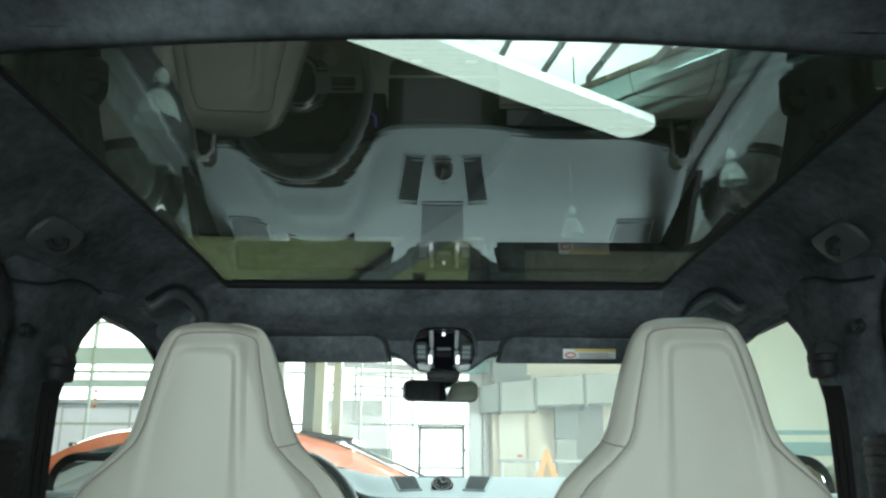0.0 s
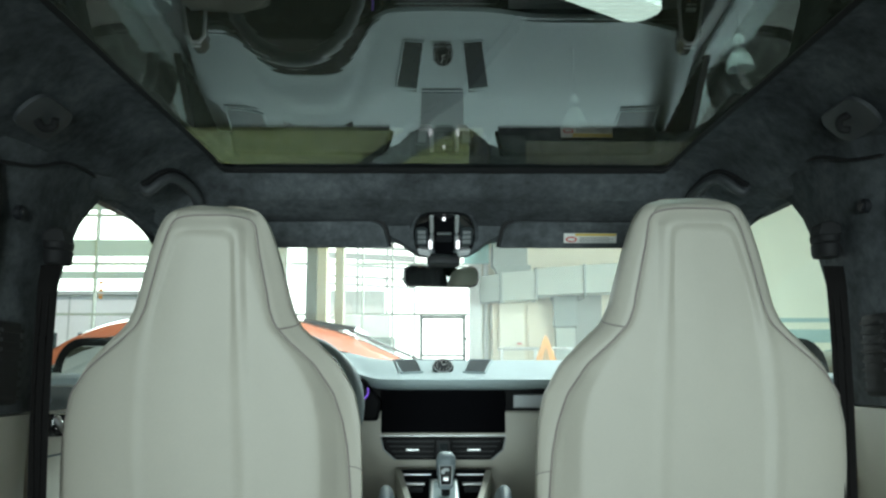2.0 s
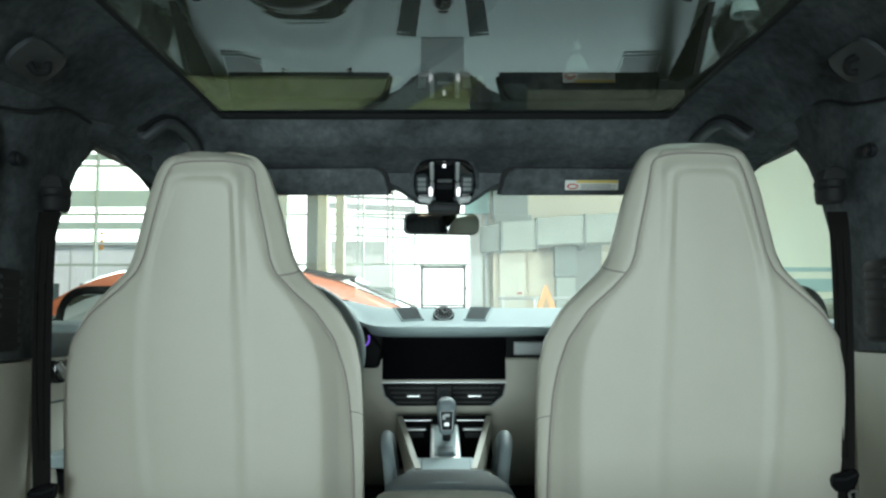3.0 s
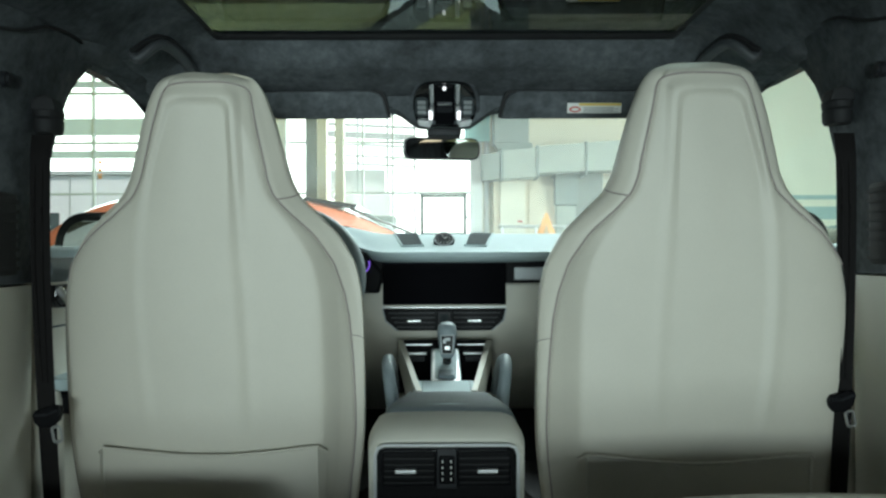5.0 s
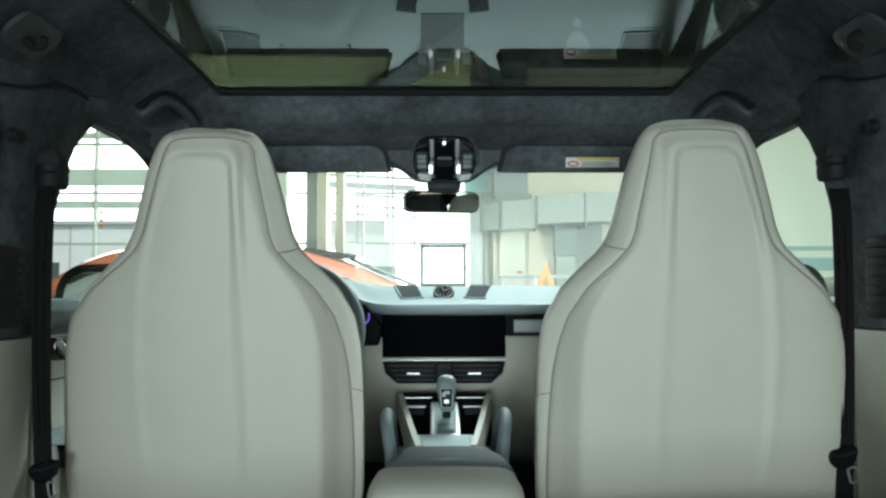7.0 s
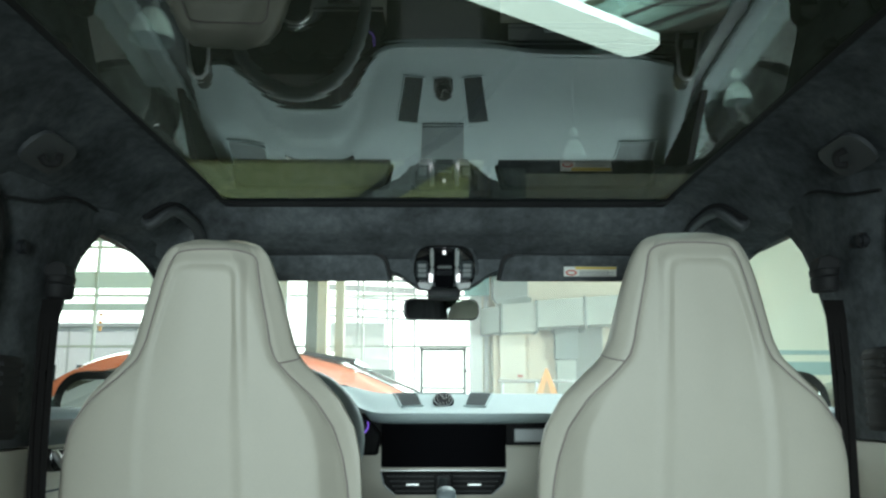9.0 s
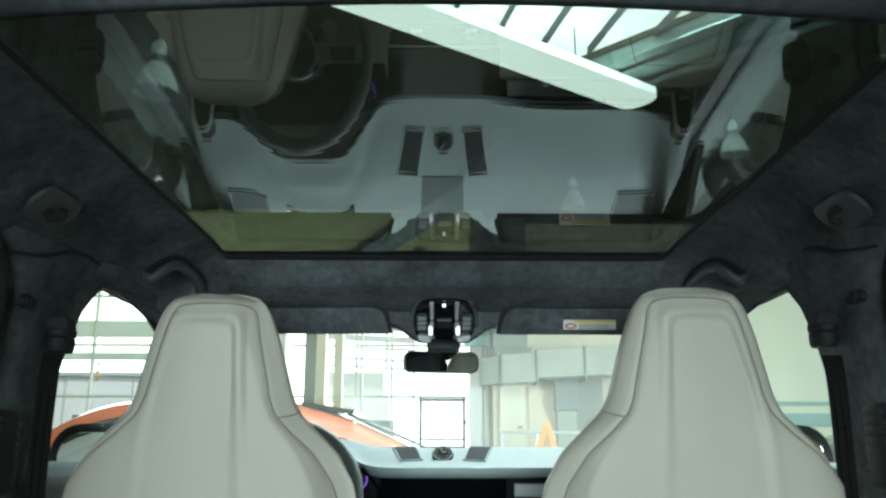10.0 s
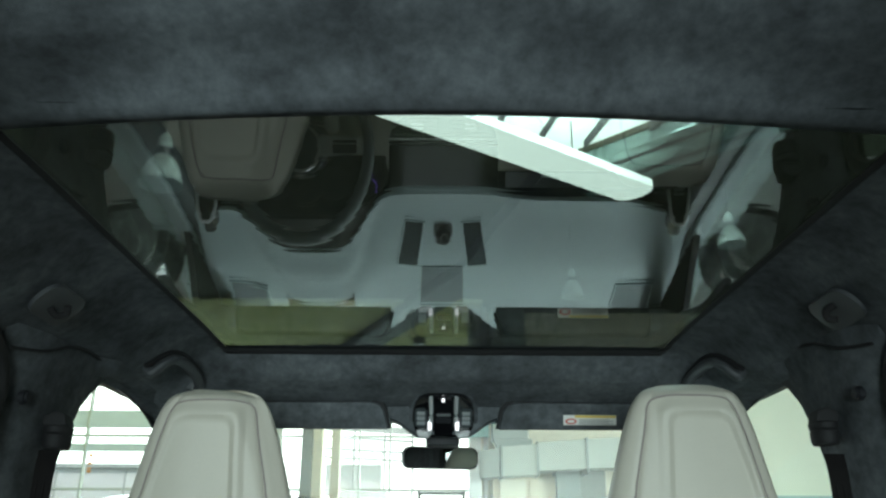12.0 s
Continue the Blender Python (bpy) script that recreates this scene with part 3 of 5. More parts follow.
def ring_point(z, a, s, base_y):
    """A point of the seat back's section at height z; a = 0 on the right side, 90 ahead, 270 behind."""
    hw, mid = smooth_table(HALF_W, z, min(0.006, max(0.0004, 1.4826 - z))), smooth_table(MID_Y, z)
    c, q = math.cos(a), math.sin(a)
    front = q > 0
    d = smooth_table(FRONT_D if front else BACK_D, z, 0.004)
    e = 2 / (2.6 if front else 3.4)
    x = hw * math.copysign(abs(c) ** e, c)
    y = d * math.copysign(abs(q) ** e, q)
    if front:
        # side bolsters stand ahead of the cushion
        y += 0.035 * soft((abs(x) / max(hw, 1e-3) - 0.45) / 0.3) * soft((1.22 - z) / 0.1) * q
    else:
        y -= ridge(x, z, s) * min(1, -q * 1.5)
        # the shell falls away in a facet towards the seam on the inner side
        d = -s * x - (hw - 0.064 + 0.018 * soft((z - 1.2) / 0.12) - 0.010 * soft((z - 1.36) / 0.08))
        y += (0.85 if s < 0 else 0.55) * (1 - (0.55 if s < 0 else 0.75) * soft((z - 1.14) / 0.12)) * (math.sqrt(d * d + 0.00002) + d) / 2 * min(1, -q * 1.5) * soft((z - 0.60) / 0.1)
    # the skin dips into the piped seams on both sides
    g = 0.0
    if not front:
        side = 1 if c > 0 else -1
        away = (a if side > 0 else math.pi - a) % (2 * math.pi)
        off = away - (2 * math.pi - seam_angle(z, side != s))
        g = math.exp(-(off / 0.07) ** 2) * soft((z - 0.7) / 0.1) * soft((seam_inset(z, side != s) - 0.004) / 0.012)
    return (x * (1 - 0.012 * g), base_y + mid + y * (1 - 0.05 * g), z)


def seam_inset(z, inner):
    """How far inside the seat's edge the seam runs; inner: the side towards the middle of the car."""
    return lerp_table([(0.7, 0.012), (0.90, 0.013), (0.98, 0.015), (1.08, 0.021), (1.17, 0.032), (1.25, 0.042), (1.285, 0.037), (1.32, 0.032), (1.40, 0.028), (1.44, 0.021)] if inner else
                      [(1.15, 0.002), (1.20, 0.010), (1.25, 0.026), (1.31, 0.026)], z)


def seam_angle(z, inner):
    hw = max(smooth_table(HALF_W, z, 0.006), 0.02)
    return min(radians(56), math.acos(max(0.05, 1 - seam_inset(z, inner) / hw) ** 1.7))


def front_seat(cx, base_y, s, label):
    seat = thing("front_seat", (cx, base_y + 0.25, 0.44), label, "seat", "front seats")
    zs = [0.50 + 0.02 * k for k in range(22)] + [0.93 + 0.0065 * k for k in range(71)] + [1.389 + 0.005 * k for k in range(10)] + [1.44, 1.448, 1.456, 1.463, 1.469, 1.4725, 1.4755, 1.478, 1.4796, 1.4808, 1.4818, 1.4823, 1.48255]
    zs = sorted(set(round(z, 4) for z in zs))
    nb, nf = 190, 72

    def world_ring(z, a0, a1, n):
        return [(cx + p[0], p[1], p[2]) for p in (ring_point(z, a0 + (a1 - a0) * k / n, s, base_y) for k in range(n + 1))]

    def right_seam(z):
        return seam_angle(z, s < 0)

    def left_seam(z):
        return seam_angle(z, s > 0)

    # the rear shell and the front cushion meet at a piped seam
    bm = loft([world_ring(z, math.pi + left_seam(z), 2 * math.pi - right_seam(z), nb) for z in zs], False)
    back = part("back_panel", bm, CREAM, seat, "cream leather seat back with soft folds")
    bm = loft([world_ring(z, -right_seam(z), math.pi + left_seam(z), nf) for z in zs], False)
    part("cushion", bm, CREAM, seat)
    low = [z for z in zs if z <= 1.448]
    line = [ring_point(z, -right_seam(z), s, base_y) for z in low]
    left = [ring_point(z, math.pi + left_seam(z), s, base_y) for z in reversed(low)]
    a0, a1 = 2 * math.pi - right_seam(1.45), math.pi + left_seam(1.45)
    arch = [ring_point(1.449 + 0.011 * math.sin(math.pi * k / 24) ** 0.5, a0 + (a1 - a0) * k / 24, s, base_y) for k in range(1, 24)]
    pts = [Vector((cx + p[0], p[1] - 0.0008, p[2])) for p in line + arch + left]
    part("piping", tube(pts, 0.0016, 6, up=(0, 1, 0)), PIPING, seat, "dusky piped seam")
    # short cross seams on the inner wing
    for z, rise, r in ((1.272, 0.012, 0.0013), (1.045, -0.008, 0.0008)):
        sm = seam_angle(z, True)
        pts = [ring_point(z + rise * k / 10, (-sm + (sm - 0.02) * k / 10) if s < 0 else (math.pi + sm - (sm - 0.02) * k / 10), s, base_y) for k in range(11)]
        part("cross_seam", tube([Vector((cx + p[0], p[1] - 0.0005, p[2])) for p in pts], r, 6, up=(0, 1, 0)), PIPING, seat)
    # map pocket
    rows, cols = 12, 30
    zt, zb, hwp = 0.862, 0.58, 0.188
    off = -s * 0.002
    rings = []
    for i in range(rows + 1):
        t = i / rows
        ring = []
        for k in range(cols + 1):
            u = -1 + 2 * k / cols
            z = zt - 0.004 * math.cos(u * 3) - 0.006 * (1 - u * u) - 0.012 * soft((abs(u) - 0.93) / 0.07) - (zt - zb) * t
            hw, mid = lerp_table(HALF_W, z), lerp_table(MID_Y, z)
            x = hwp * u + off
            y = base_y + mid - lerp_table(BACK_D, z) * (1 - (abs(x) / hw) ** 3.4) ** (1 / 3.4) - 0.013 * soft((1 - abs(u)) / 0.05)
            ring.append((cx + x, y, z))
        rings.append(ring)
    lip = [(p[0], p[1] + 0.012, p[2] - 0.004) for p in rings[0]]
    pocket = part("map_pocket", loft([lip] + rings, False), CREAM, seat, "cream leather map pocket")
    part("pocket_edge", tube([Vector(p) + Vector((0, -0.001, 0.001)) for p in rings[0]], 0.0028, 6, up=(0, 1, 0)), CREAM, pocket)
    for k in (1, cols - 1):
        part("side_seam", tube([Vector(r[k]) + Vector((0, -0.0005, 0)) for r in rings], 0.0012, 6, up=(0, 1, 0)), CREAM2, pocket)
    # seat base
    base = loft([[(cx + 0.25 * math.copysign(abs(math.cos(a)) ** 0.6, math.cos(a)), base_y + 0.36 + 0.27 * math.copysign(abs(math.sin(a)) ** 0.6, math.sin(a)), z + (0.03 if abs(math.cos(a)) > 0.8 and z > 0.65 else 0))
                  for a in (2 * math.pi * k / 40 for k in range(40))] for z in (0.50, 0.56, 0.64, 0.69, 0.70)])
    part("seat_base", base, MATTE, seat, "dark seat base")
    part("seat_rail", box(cx - 0.2, cx + 0.2, base_y + 0.1, base_y + 0.6, 0.44, 0.50, 0.01), PLASTIC, seat)
    return seat


front_seat(-0.394, 1.42, -1, "driver's seat in cream leather with integrated headrest")
front_seat(0.394, 1.355, 1, "passenger seat in cream leather, set slightly further back")


# ---- seat belts ----
def strap(pts, wide, narrow, thick=0.0018):
    """A flat webbing strap that faces the rear of the car, turning edge-on towards its lower end."""
    ps = spline(pts, 6)
    rings = []
    for i, p in enumerate(ps):
        w = (wide + (narrow - wide) * i / (len(ps) - 1)) / 2
        rings.append([p + Vector((-w, 0, 0)), p + Vector((w, 0, 0)), p + Vector((w, thick, 0)), p + Vector((-w, thick, 0))])
    return loft(rings)


for s, y in ((-1, 1.375), (1, 1.375)):
    b = thing("seat_belt", (s * 0.66, y, 0.5), "black front seat belt hanging down beside the seat with its tongue", "seat belt", "seat belts")
    xs = (0.650, 0.649, 0.648, 0.640, 0.627, 0.605) if s < 0 else (0.638, 0.637, 0.636, 0.630, 0.619, 0.606)
    part("webbing", strap([(s * xs[0], y - 0.02, 1.375), (s * xs[1], y - 0.03, 1.32), (s * xs[2], y - 0.03, 1.15), (s * xs[3], y - 0.03, 0.95), (s * xs[4], y - 0.03, 0.75), (s * xs[5], y - 0.02, 0.5)], 0.034, 0.025), BELT, b)
    for off in (-0.008, 0.004):
        part("fold", tube(spline([(s * xs[0] + off, y - 0.0225, 1.35), (s * xs[1] + off, y - 0.0315, 1.30), (s * xs[2] + off, y - 0.0315, 1.15), (s * xs[3] + off * 0.7, y - 0.0315, 0.98)], 6), 0.0016, 6), BELT, b)
    tz = 0.926 if s < 0 else 0.944
    tx = s * 0.632 - (0.002 if s < 0 else 0.010)
    shape = [(-0.025, 0.004), (-0.020, 0.013), (0.010, 0.017), (0.022, 0.021), (0.026, 0.012), (0.020, -0.006), (0.006, -0.017), (-0.012, -0.018), (-0.022, -0.008)]
    bm = prism(shape, "y", -0.009, 0.006, 0.0035)
    bmesh.ops.transform(bm, matrix=Matrix.Translation((tx, y - 0.034, tz)) @ Matrix.Scale(0.92, 4), verts=bm.verts)
    tongue = part("tongue", bm, MATTE, b, "black belt tongue")
    bm = tube([(-0.017, -0.010, 0.004), (0.0, -0.0105, 0.005), (0.018, -0.010, 0.012)], 0.0022, 6)
    bmesh.ops.transform(bm, matrix=Matrix.Translation((tx, y - 0.034, tz)), verts=bm.verts)
    part("slot", bm, PLASTIC, tongue, "slightly paler slot edge")
    bm = tube([(x + 0.010, -0.004, z - 0.026) for x, z in rounded(0.013, 0.024, 0.004, 3)], 0.0024, 6, closed=True, up=(0, 1, 0))
    bmesh.ops.transform(bm, matrix=Matrix.Translation((tx, y - 0.034, tz - 0.003)) @ tilt(0, -12, 0), verts=bm.verts)
    part("latch_plate", bm, CHROME, tongue, "chrome latch plate")

# ---- dashboard ----
dash = thing("dashboard", (0, 2.4, 0.6), "pale grey leather dashboard over a cream lower half", "dashboard")
# top pad: a long swept section, lower towards the windscreen, with a hood over the gauges


def dash_top(x, t):
    """Point of the dashboard's top at x, t = 0 at the front lip and 1 at the windscreen."""
    hood = math.exp(-((x + 0.39) / 0.17) ** 4)
    mid = math.exp(-(x / 0.20) ** 4)
    lip = 2.125 - 0.045 * mid + 0.07 * soft((abs(x) - 0.5) / 0.2) + 0.185 * hood
    end = 2.78 - 0.10 * (abs(x) / 0.72) ** 2
    y = lip + (end - lip) * t
    z = 1.184 + 0.052 * max(soft(t / 0.42), 0.75 * hood) - 0.004 * soft((t - 0.5) / 0.5) + 0.03 * hood * soft(t / 0.2) * soft((1.0 - t) / 0.7)
    return Vector((x, y, z))


nx, ny = 90, 24
rings = []
for i in range(ny + 1):
    rings.append([dash_top(-0.72 + 1.44 * k / nx, i / ny) for k in range(nx + 1)])
front = [[p + Vector((0, dy, -dz)) for p in rings[0]] for dy, dz in ((0.040, 0.026), (0.020, 0.022), (0.007, 0.014), (0.001, 0.006))]
bm = loft([[p + Vector((0, 0.07, -0.027)) for p in rings[0]]] + front + rings, False)
top = part("top_pad", bm, GREY, dash, "pale blue-grey leather top pad", smooth=60)
def on_dash(x, y, h):
    """The point h above the dashboard's top at x, y."""
    a, b = dash_top(x, 0).y, dash_top(x, 1).y
    return Vector((x, y, dash_top(x, min(1, max(0, (y - a) / (b - a)))).z + h))


def dash_patch(quad, h=0.003, n=10):
    """A thin inlay that follows the dashboard's top between four corners: near left, near right, far right, far left."""
    (ax, ay), (bx, by), (cx, cy), (dx, dy) = quad
    rings = []
    for i in range(n + 1):
        v = i / n
        p, q = (ax + (dx - ax) * v, ay + (dy - ay) * v), (bx + (cx - bx) * v, by + (cy - by) * v)
        row = [(p[0] + (q[0] - p[0]) * k / n, p[1] + (q[1] - p[1]) * k / n) for k in range(n + 1)]
        rings.append([on_dash(x, y, h) for x, y in row] + [on_dash(x, y, -0.010) for x, y in reversed(row)])
    return loft(rings)


def patch_rim(quad, r):
    pts = []
    for (x0, y0), (x1, y1) in zip(quad, quad[1:] + quad[:1]):
        pts += [on_dash(x0 + (x1 - x0) * k / 8, y0 + (y1 - y0) * k / 8, 0.002) for k in range(8)]
    return tube(pts, r, 6, closed=True)


# loudspeaker grilles and clock beside the middle line
for s in (-1, 1):
    quad = [(s * 0.054, 2.190), (s * 0.108, 2.182), (s * 0.137, 2.335), (s * 0.076, 2.348)]
    sg = part("speaker_grille", dash_patch(quad), GRILLE, dash, "dark speaker grille")
    part("grille_rim", patch_rim(quad, 0.003), GREY, sg)
part("centre_grille", dash_patch([(-0.062, 2.352), (0.062, 2.352), (0.070, 2.56), (-0.070, 2.56)]), MESH, dash)
# defroster corners and the head-up opening near the windscreen
for s in (-1, 1):
    quad = [(s * 0.55, 2.44), (s * 0.665, 2.43), (s * 0.680, 2.58), (s * 0.555, 2.62)]
    cg = part("corner_grille", dash_patch(quad), MESH, dash)
    part("grille_rim", patch_rim(quad, 0.0045), GREY, cg)
ends = ((-0.49, 2.455), (-0.46, 2.48), (-0.43, 2.497), (-0.385, 2.503), (-0.34, 2.497), (-0.305, 2.48), (-0.277, 2.455))
bm = loft([[on_dash(x, y + (2.66 - y) * k / 6, 0.003) for k in range(7)] + [on_dash(x, y + (2.66 - y) * k / 6, -0.012) for k in reversed(range(7))] for x, y in ends])
part("display_opening", bm, BLACK, dash, "black head-up display opening")
bm = bmesh.new()
CC, CT = Vector((0, 2.222, 1.207)), tilt(-46)
clock = part("clock", disc(CC, 0.028, 0.034, CT, 32, 0.004), BLACK, dash, "round black dial clock with a metal rim")
part("rim", tube([CC + CT @ Vector((0.0245 * math.cos(a), -0.018, 0.0245 * math.sin(a))) for a in (2 * math.pi * k / 32 for k in range(32))], 0.0018, 6, closed=True, up=(0, 1, 0.3)), DULL, clock)
dial = part("dial", disc(CC + CT @ Vector((0, -0.0175, 0)), 0.021, 0.003, CT, 28), PLASTIC, clock)
for k in range(12):
    a = 2 * math.pi * k / 12
    part("hour_mark", tube([CC + CT @ Vector((r * math.cos(a), -0.0195, r * math.sin(a))) for r in (0.015, 0.019)], 0.0007, 5), LABEL, dial)
for a, r in ((1.9, 0.016), (0.4, 0.011)):
    part("pointer", tube([CC + CT @ Vector((q * math.cos(a), -0.0195, q * math.sin(a))) for q in (0.0, r)], 0.0008, 5), LABEL, dial)
# dark band under the pad with the passenger's strip
part("fascia", loft([[(x, 2.165 + 0.05 * soft((abs(x) - 0.5) / 0.2), z) for x in (-0.72, -0.5, -0.3, 0.3, 0.5, 0.72)] for z in (1.182, 1.10)] , False), MATTE, dash)
for s in (-1, 1):
    part("fascia_face", box(s * 0.158, s * 0.68, 2.150, 2.160, 1.105, 1.172, 0.002), MATTE, dash, "black trim face")
part("fascia_strip", box(0.178, 0.66, 2.140, 2.151, 1.112, 1.146, 0.004), DULL, dash, "satin aluminium strip")
# lower cream dash with the knee area
rings = []
for k in range(41):
    x = -0.72 + 1.44 * k / 40
    o = 0.05 * soft((abs(x) - 0.5) / 0.2)
    rings.append([(x, 2.162 + o, 1.108), (x, 2.150 + o, 1.10), (x, 2.14 + o, 1.06), (x, 2.15 + o, 1.00), (x, 2.20 + o, 0.92), (x, 2.30 + o, 0.84), (x, 2.45, 0.75), (x, 2.6, 0.7), (x, 2.87, 0.69)])
part("lower_panel", loft(rings, False), CREAM2, dash, "cream leather lower dashboard")
part("glovebox_seam", tube(spline([(0.29, 2.147, 1.0), (0.27, 2.17, 0.96), (0.262, 2.21, 0.915), (0.26, 2.27, 0.86)], 6), 0.003, 6), SLATE, dash)

# upright side vents at the ends of the dashboard
def lean(bm):
    """Leans a side vent back with the dashboard's end."""
    for v in bm.verts:
        v.co.y += (v.co.z - 1.02) * 0.55
    return bm


for s in (-1, 1):
    shape = [(0.640, 1.02), (0.640, 1.150), (0.653, 1.200), (0.668, 1.214), (0.688, 1.214), (0.698, 1.195), (0.702, 1.150), (0.702, 1.02)]
    sv = part("side_vent", lean(prism([(s * x, z) for x, z in shape], "y", 2.065, 2.12, 0.003)), BLACK, dash, "black side air vent")
    part("chrome_loop", lean(tube([(s * x, 2.062, z) for x, z in shape], 0.0048, 8, up=(0, 1, 0))), SILVER, sv, "chrome loop")
    for k in range(5):
        part("slat", lean(box(s * 0.648, s * 0.694, 2.060, 2.066, 1.045 + 0.026 * k, 1.050 + 0.026 * k)), MATTE, sv)
    part("vent_tab", lean(box(s * 0.657, s * 0.685, 2.054, 2.066, 1.150, 1.158, 0.002)), CHROME, sv)
# touch screen and vents
scr = thing("touch_screen", (0, 2.14, 1.05), "wide black switched-off touch screen with chrome lower edge", "screen")
tl = tilt(-10)
part("glass", box(-0.156, 0.156, 2.128, 2.150, 1.050, 1.160, 0.004, turn=tl), SCREEN, scr)
part("chrome_edge", box(-0.158, 0.158, 2.126, 2.146, 1.0425, 1.0462, 0.0015), STRIP, scr)
vents = thing("centre_vents", (0, 2.16, 1.0), "gloss black centre air vents with chrome tabs", "air vent")
part("housing", prism([(-0.157, 1.041), (0.157, 1.041), (0.150, 1.010), (0.118, 0.984), (-0.118, 0.984), (-0.150, 1.010)], "y", 2.140, 2.20, 0.004), MATTE, vents)
for s in (-1, 1):
    for k in range(4):
        part("slat", box(s * 0.024, s * (0.142 - 0.007 * (3 - k)), 2.134, 2.146, 0.992 + 0.012 * k, 0.995 + 0.012 * k), PLASTIC, vents)
    part("tab", box(s * 0.060, s * 0.094, 2.126, 2.138, 1.007, 1.013, 0.002), SILVER, vents, "satin vent tab")
for s in (-1, 1):
    part("chrome_rim", tube([(s * 0.157, 2.136, 1.040), (s * 0.150, 2.136, 1.010), (s * 0.120, 2.136, 0.984)], 0.0018, 6, up=(0, 1, 0)), DULL, vents, "satin rim")
part("divider", box(-0.018, 0.018, 2.132, 2.15, 0.984, 1.034, 0.003), PLASTIC, vents)
part("divider_light", box(-0.010, 0.010, 2.129, 2.133, 0.992, 1.026, 0.001), GRILLE, vents)
low = thing("lower_vents", (0, 2.1, 0.9), "lower black control panel with chrome tabs", "control panel")
part("panel", box(-0.115, 0.115, 2.06, 2.10, 0.84, 0.965, 0.005, turn=tilt(-20)), MATTE, low)
for s in (-1, 1):
    part("tab", box(s * 0.045, s * 0.095, 2.040, 2.054, 0.935, 0.941, 0.002), SILVER, low)
    part("top_line", box(s * 0.030, s * 0.108, 2.050, 2.062, 0.957, 0.960, 0.001), CHROME, low)
    part("lower_slot", box(s * 0.05, s * 0.095, 2.042, 2.056, 0.918, 0.931, 0.002), PLASTIC, low)

# ---- gauges and steering wheel ----
g = thing("instrument_cluster", (-0.39, 2.2, 1.1), "dark instrument cluster with a purple lit dial", "gauge cluster")
part("housing", prism([(-0.60, 1.08), (-0.165, 1.08), (-0.155, 1.13), (-0.20, 1.185), (-0.30, 1.22), (-0.48, 1.22), (-0.58, 1.18)], "y", 2.13, 2.325, 0.008), MATTE, g)
for k, cx in enumerate((-0.55, -0.47, -0.39, -0.31, -0.235)):
    part("dial", disc((cx, 2.128, 1.145), 0.040 if k != 2 else 0.05, 0.006, None, 28), PLASTIC, g)
part("lit_ring", tube([(-0.215 + 0.026 * math.cos(a), 2.122, 1.155 + 0.024 * math.sin(a)) for a in (radians(-60 + 10 * k) for k in range(9))], 0.0025, 6), PURPLE, g, "purple lit scale")

W0, WT = Vector((-0.385, 2.005, 1.118)), tilt(-24)
wheel = thing("steering_wheel", W0, "grey leather steering wheel with round hub and metal spokes", "steering wheel")


def wheel_bm(bm):
    bmesh.ops.transform(bm, matrix=Matrix.Translation(W0) @ WT, verts=bm.verts)
    return bm


part("rim", wheel_bm(tube([(0.182 * math.cos(a), 0, 0.182 * math.sin(a)) for a in (2 * math.pi * k / 56 for k in range(56))], 0.0155, 12, closed=True, up=(0, 1, 0))), RIM, wheel, "grey leather rim")
part("hub", wheel_bm(disc((0, 0.01, 0), 0.062, 0.05, None, 32, 0.012)), SLATE, wheel)
part("hub_ring", wheel_bm(tube([(0.050 * math.cos(a), -0.016, 0.050 * math.sin(a)) for a in (2 * math.pi * k / 32 for k in range(32))], 0.004, 6, closed=True, up=(0, 1, 0))), CHROME, wheel)
for s in (-1, 1):
    part("spoke", wheel_bm(prism([(s * 0.05, 0.022), (s * 0.178, 0.014), (s * 0.178, -0.02), (s * 0.05, -0.026)], "y", -0.008, 0.012, 0.004)), ALU, wheel, "metal spoke")
    part("button_pad", wheel_bm(box(s * 0.085, s * 0.15, -0.016, -0.006, -0.012, 0.012, 0.004)), BLACK, wheel)
part("lower_spoke", wheel_bm(prism([(-0.02, -0.05), (0.02, -0.05), (0.014, -0.178), (-0.014, -0.178)], "y", -0.006, 0.012, 0.004)), ALU, wheel)
part("mode_dial", wheel_bm(disc((0.085, -0.012, -0.05), 0.02, 0.02, None, 20, 0.003)), CHROME, wheel)
part("column", wheel_bm(prism(rounded(0.11, 0.10, 0.03, 4), "y", 0.03, 0.22)), PLASTIC, wheel)

# ---- centre console ----
con = thing("centre_console", (0, 1.8, 0.5), "centre console with cream sides, grab bars and slate armrest", "console")
part("body", box(-0.12, 0.12, 1.42, 2.12, 0.46, 0.835, 0.02), CREAM2, con)
part("shifter_plate", prism([(-0.085, 1.80), (0.085, 1.80), (0.08, 2.06), (-0.08, 2.06)], "z", 0.835, 0.850, 0.003), SLATE, con)
part("deck", prism([(1.66, 0.80), (1.66, 0.885), (1.80, 0.902), (1.95, 0.948), (2.05, 0.95), (2.05, 0.80)], "x", -0.033, 0.033, 0.003), GREY, con, "pale grey console deck")
part("front_deck", box(-0.064, 0.064, 1.66, 1.80, 0.80, 0.886, 0.004), GREY, con)
part("rear_tray", box(-0.064, 0.064, 1.68, 1.79, 0.894, 0.904, 0.004, turn=tilt(9)), GREY, con, "pale grey storage lid")
part("tray_seam", box(-0.050, 0.050, 1.69, 1.775, 0.9035, 0.9065, 0.001, turn=tilt(9)), SLATE, con)
part("tray_face", box(-0.0488, 0.0488, 1.6912, 1.7738, 0.904, 0.9072, 0.001, turn=tilt(9)), GREY, con)
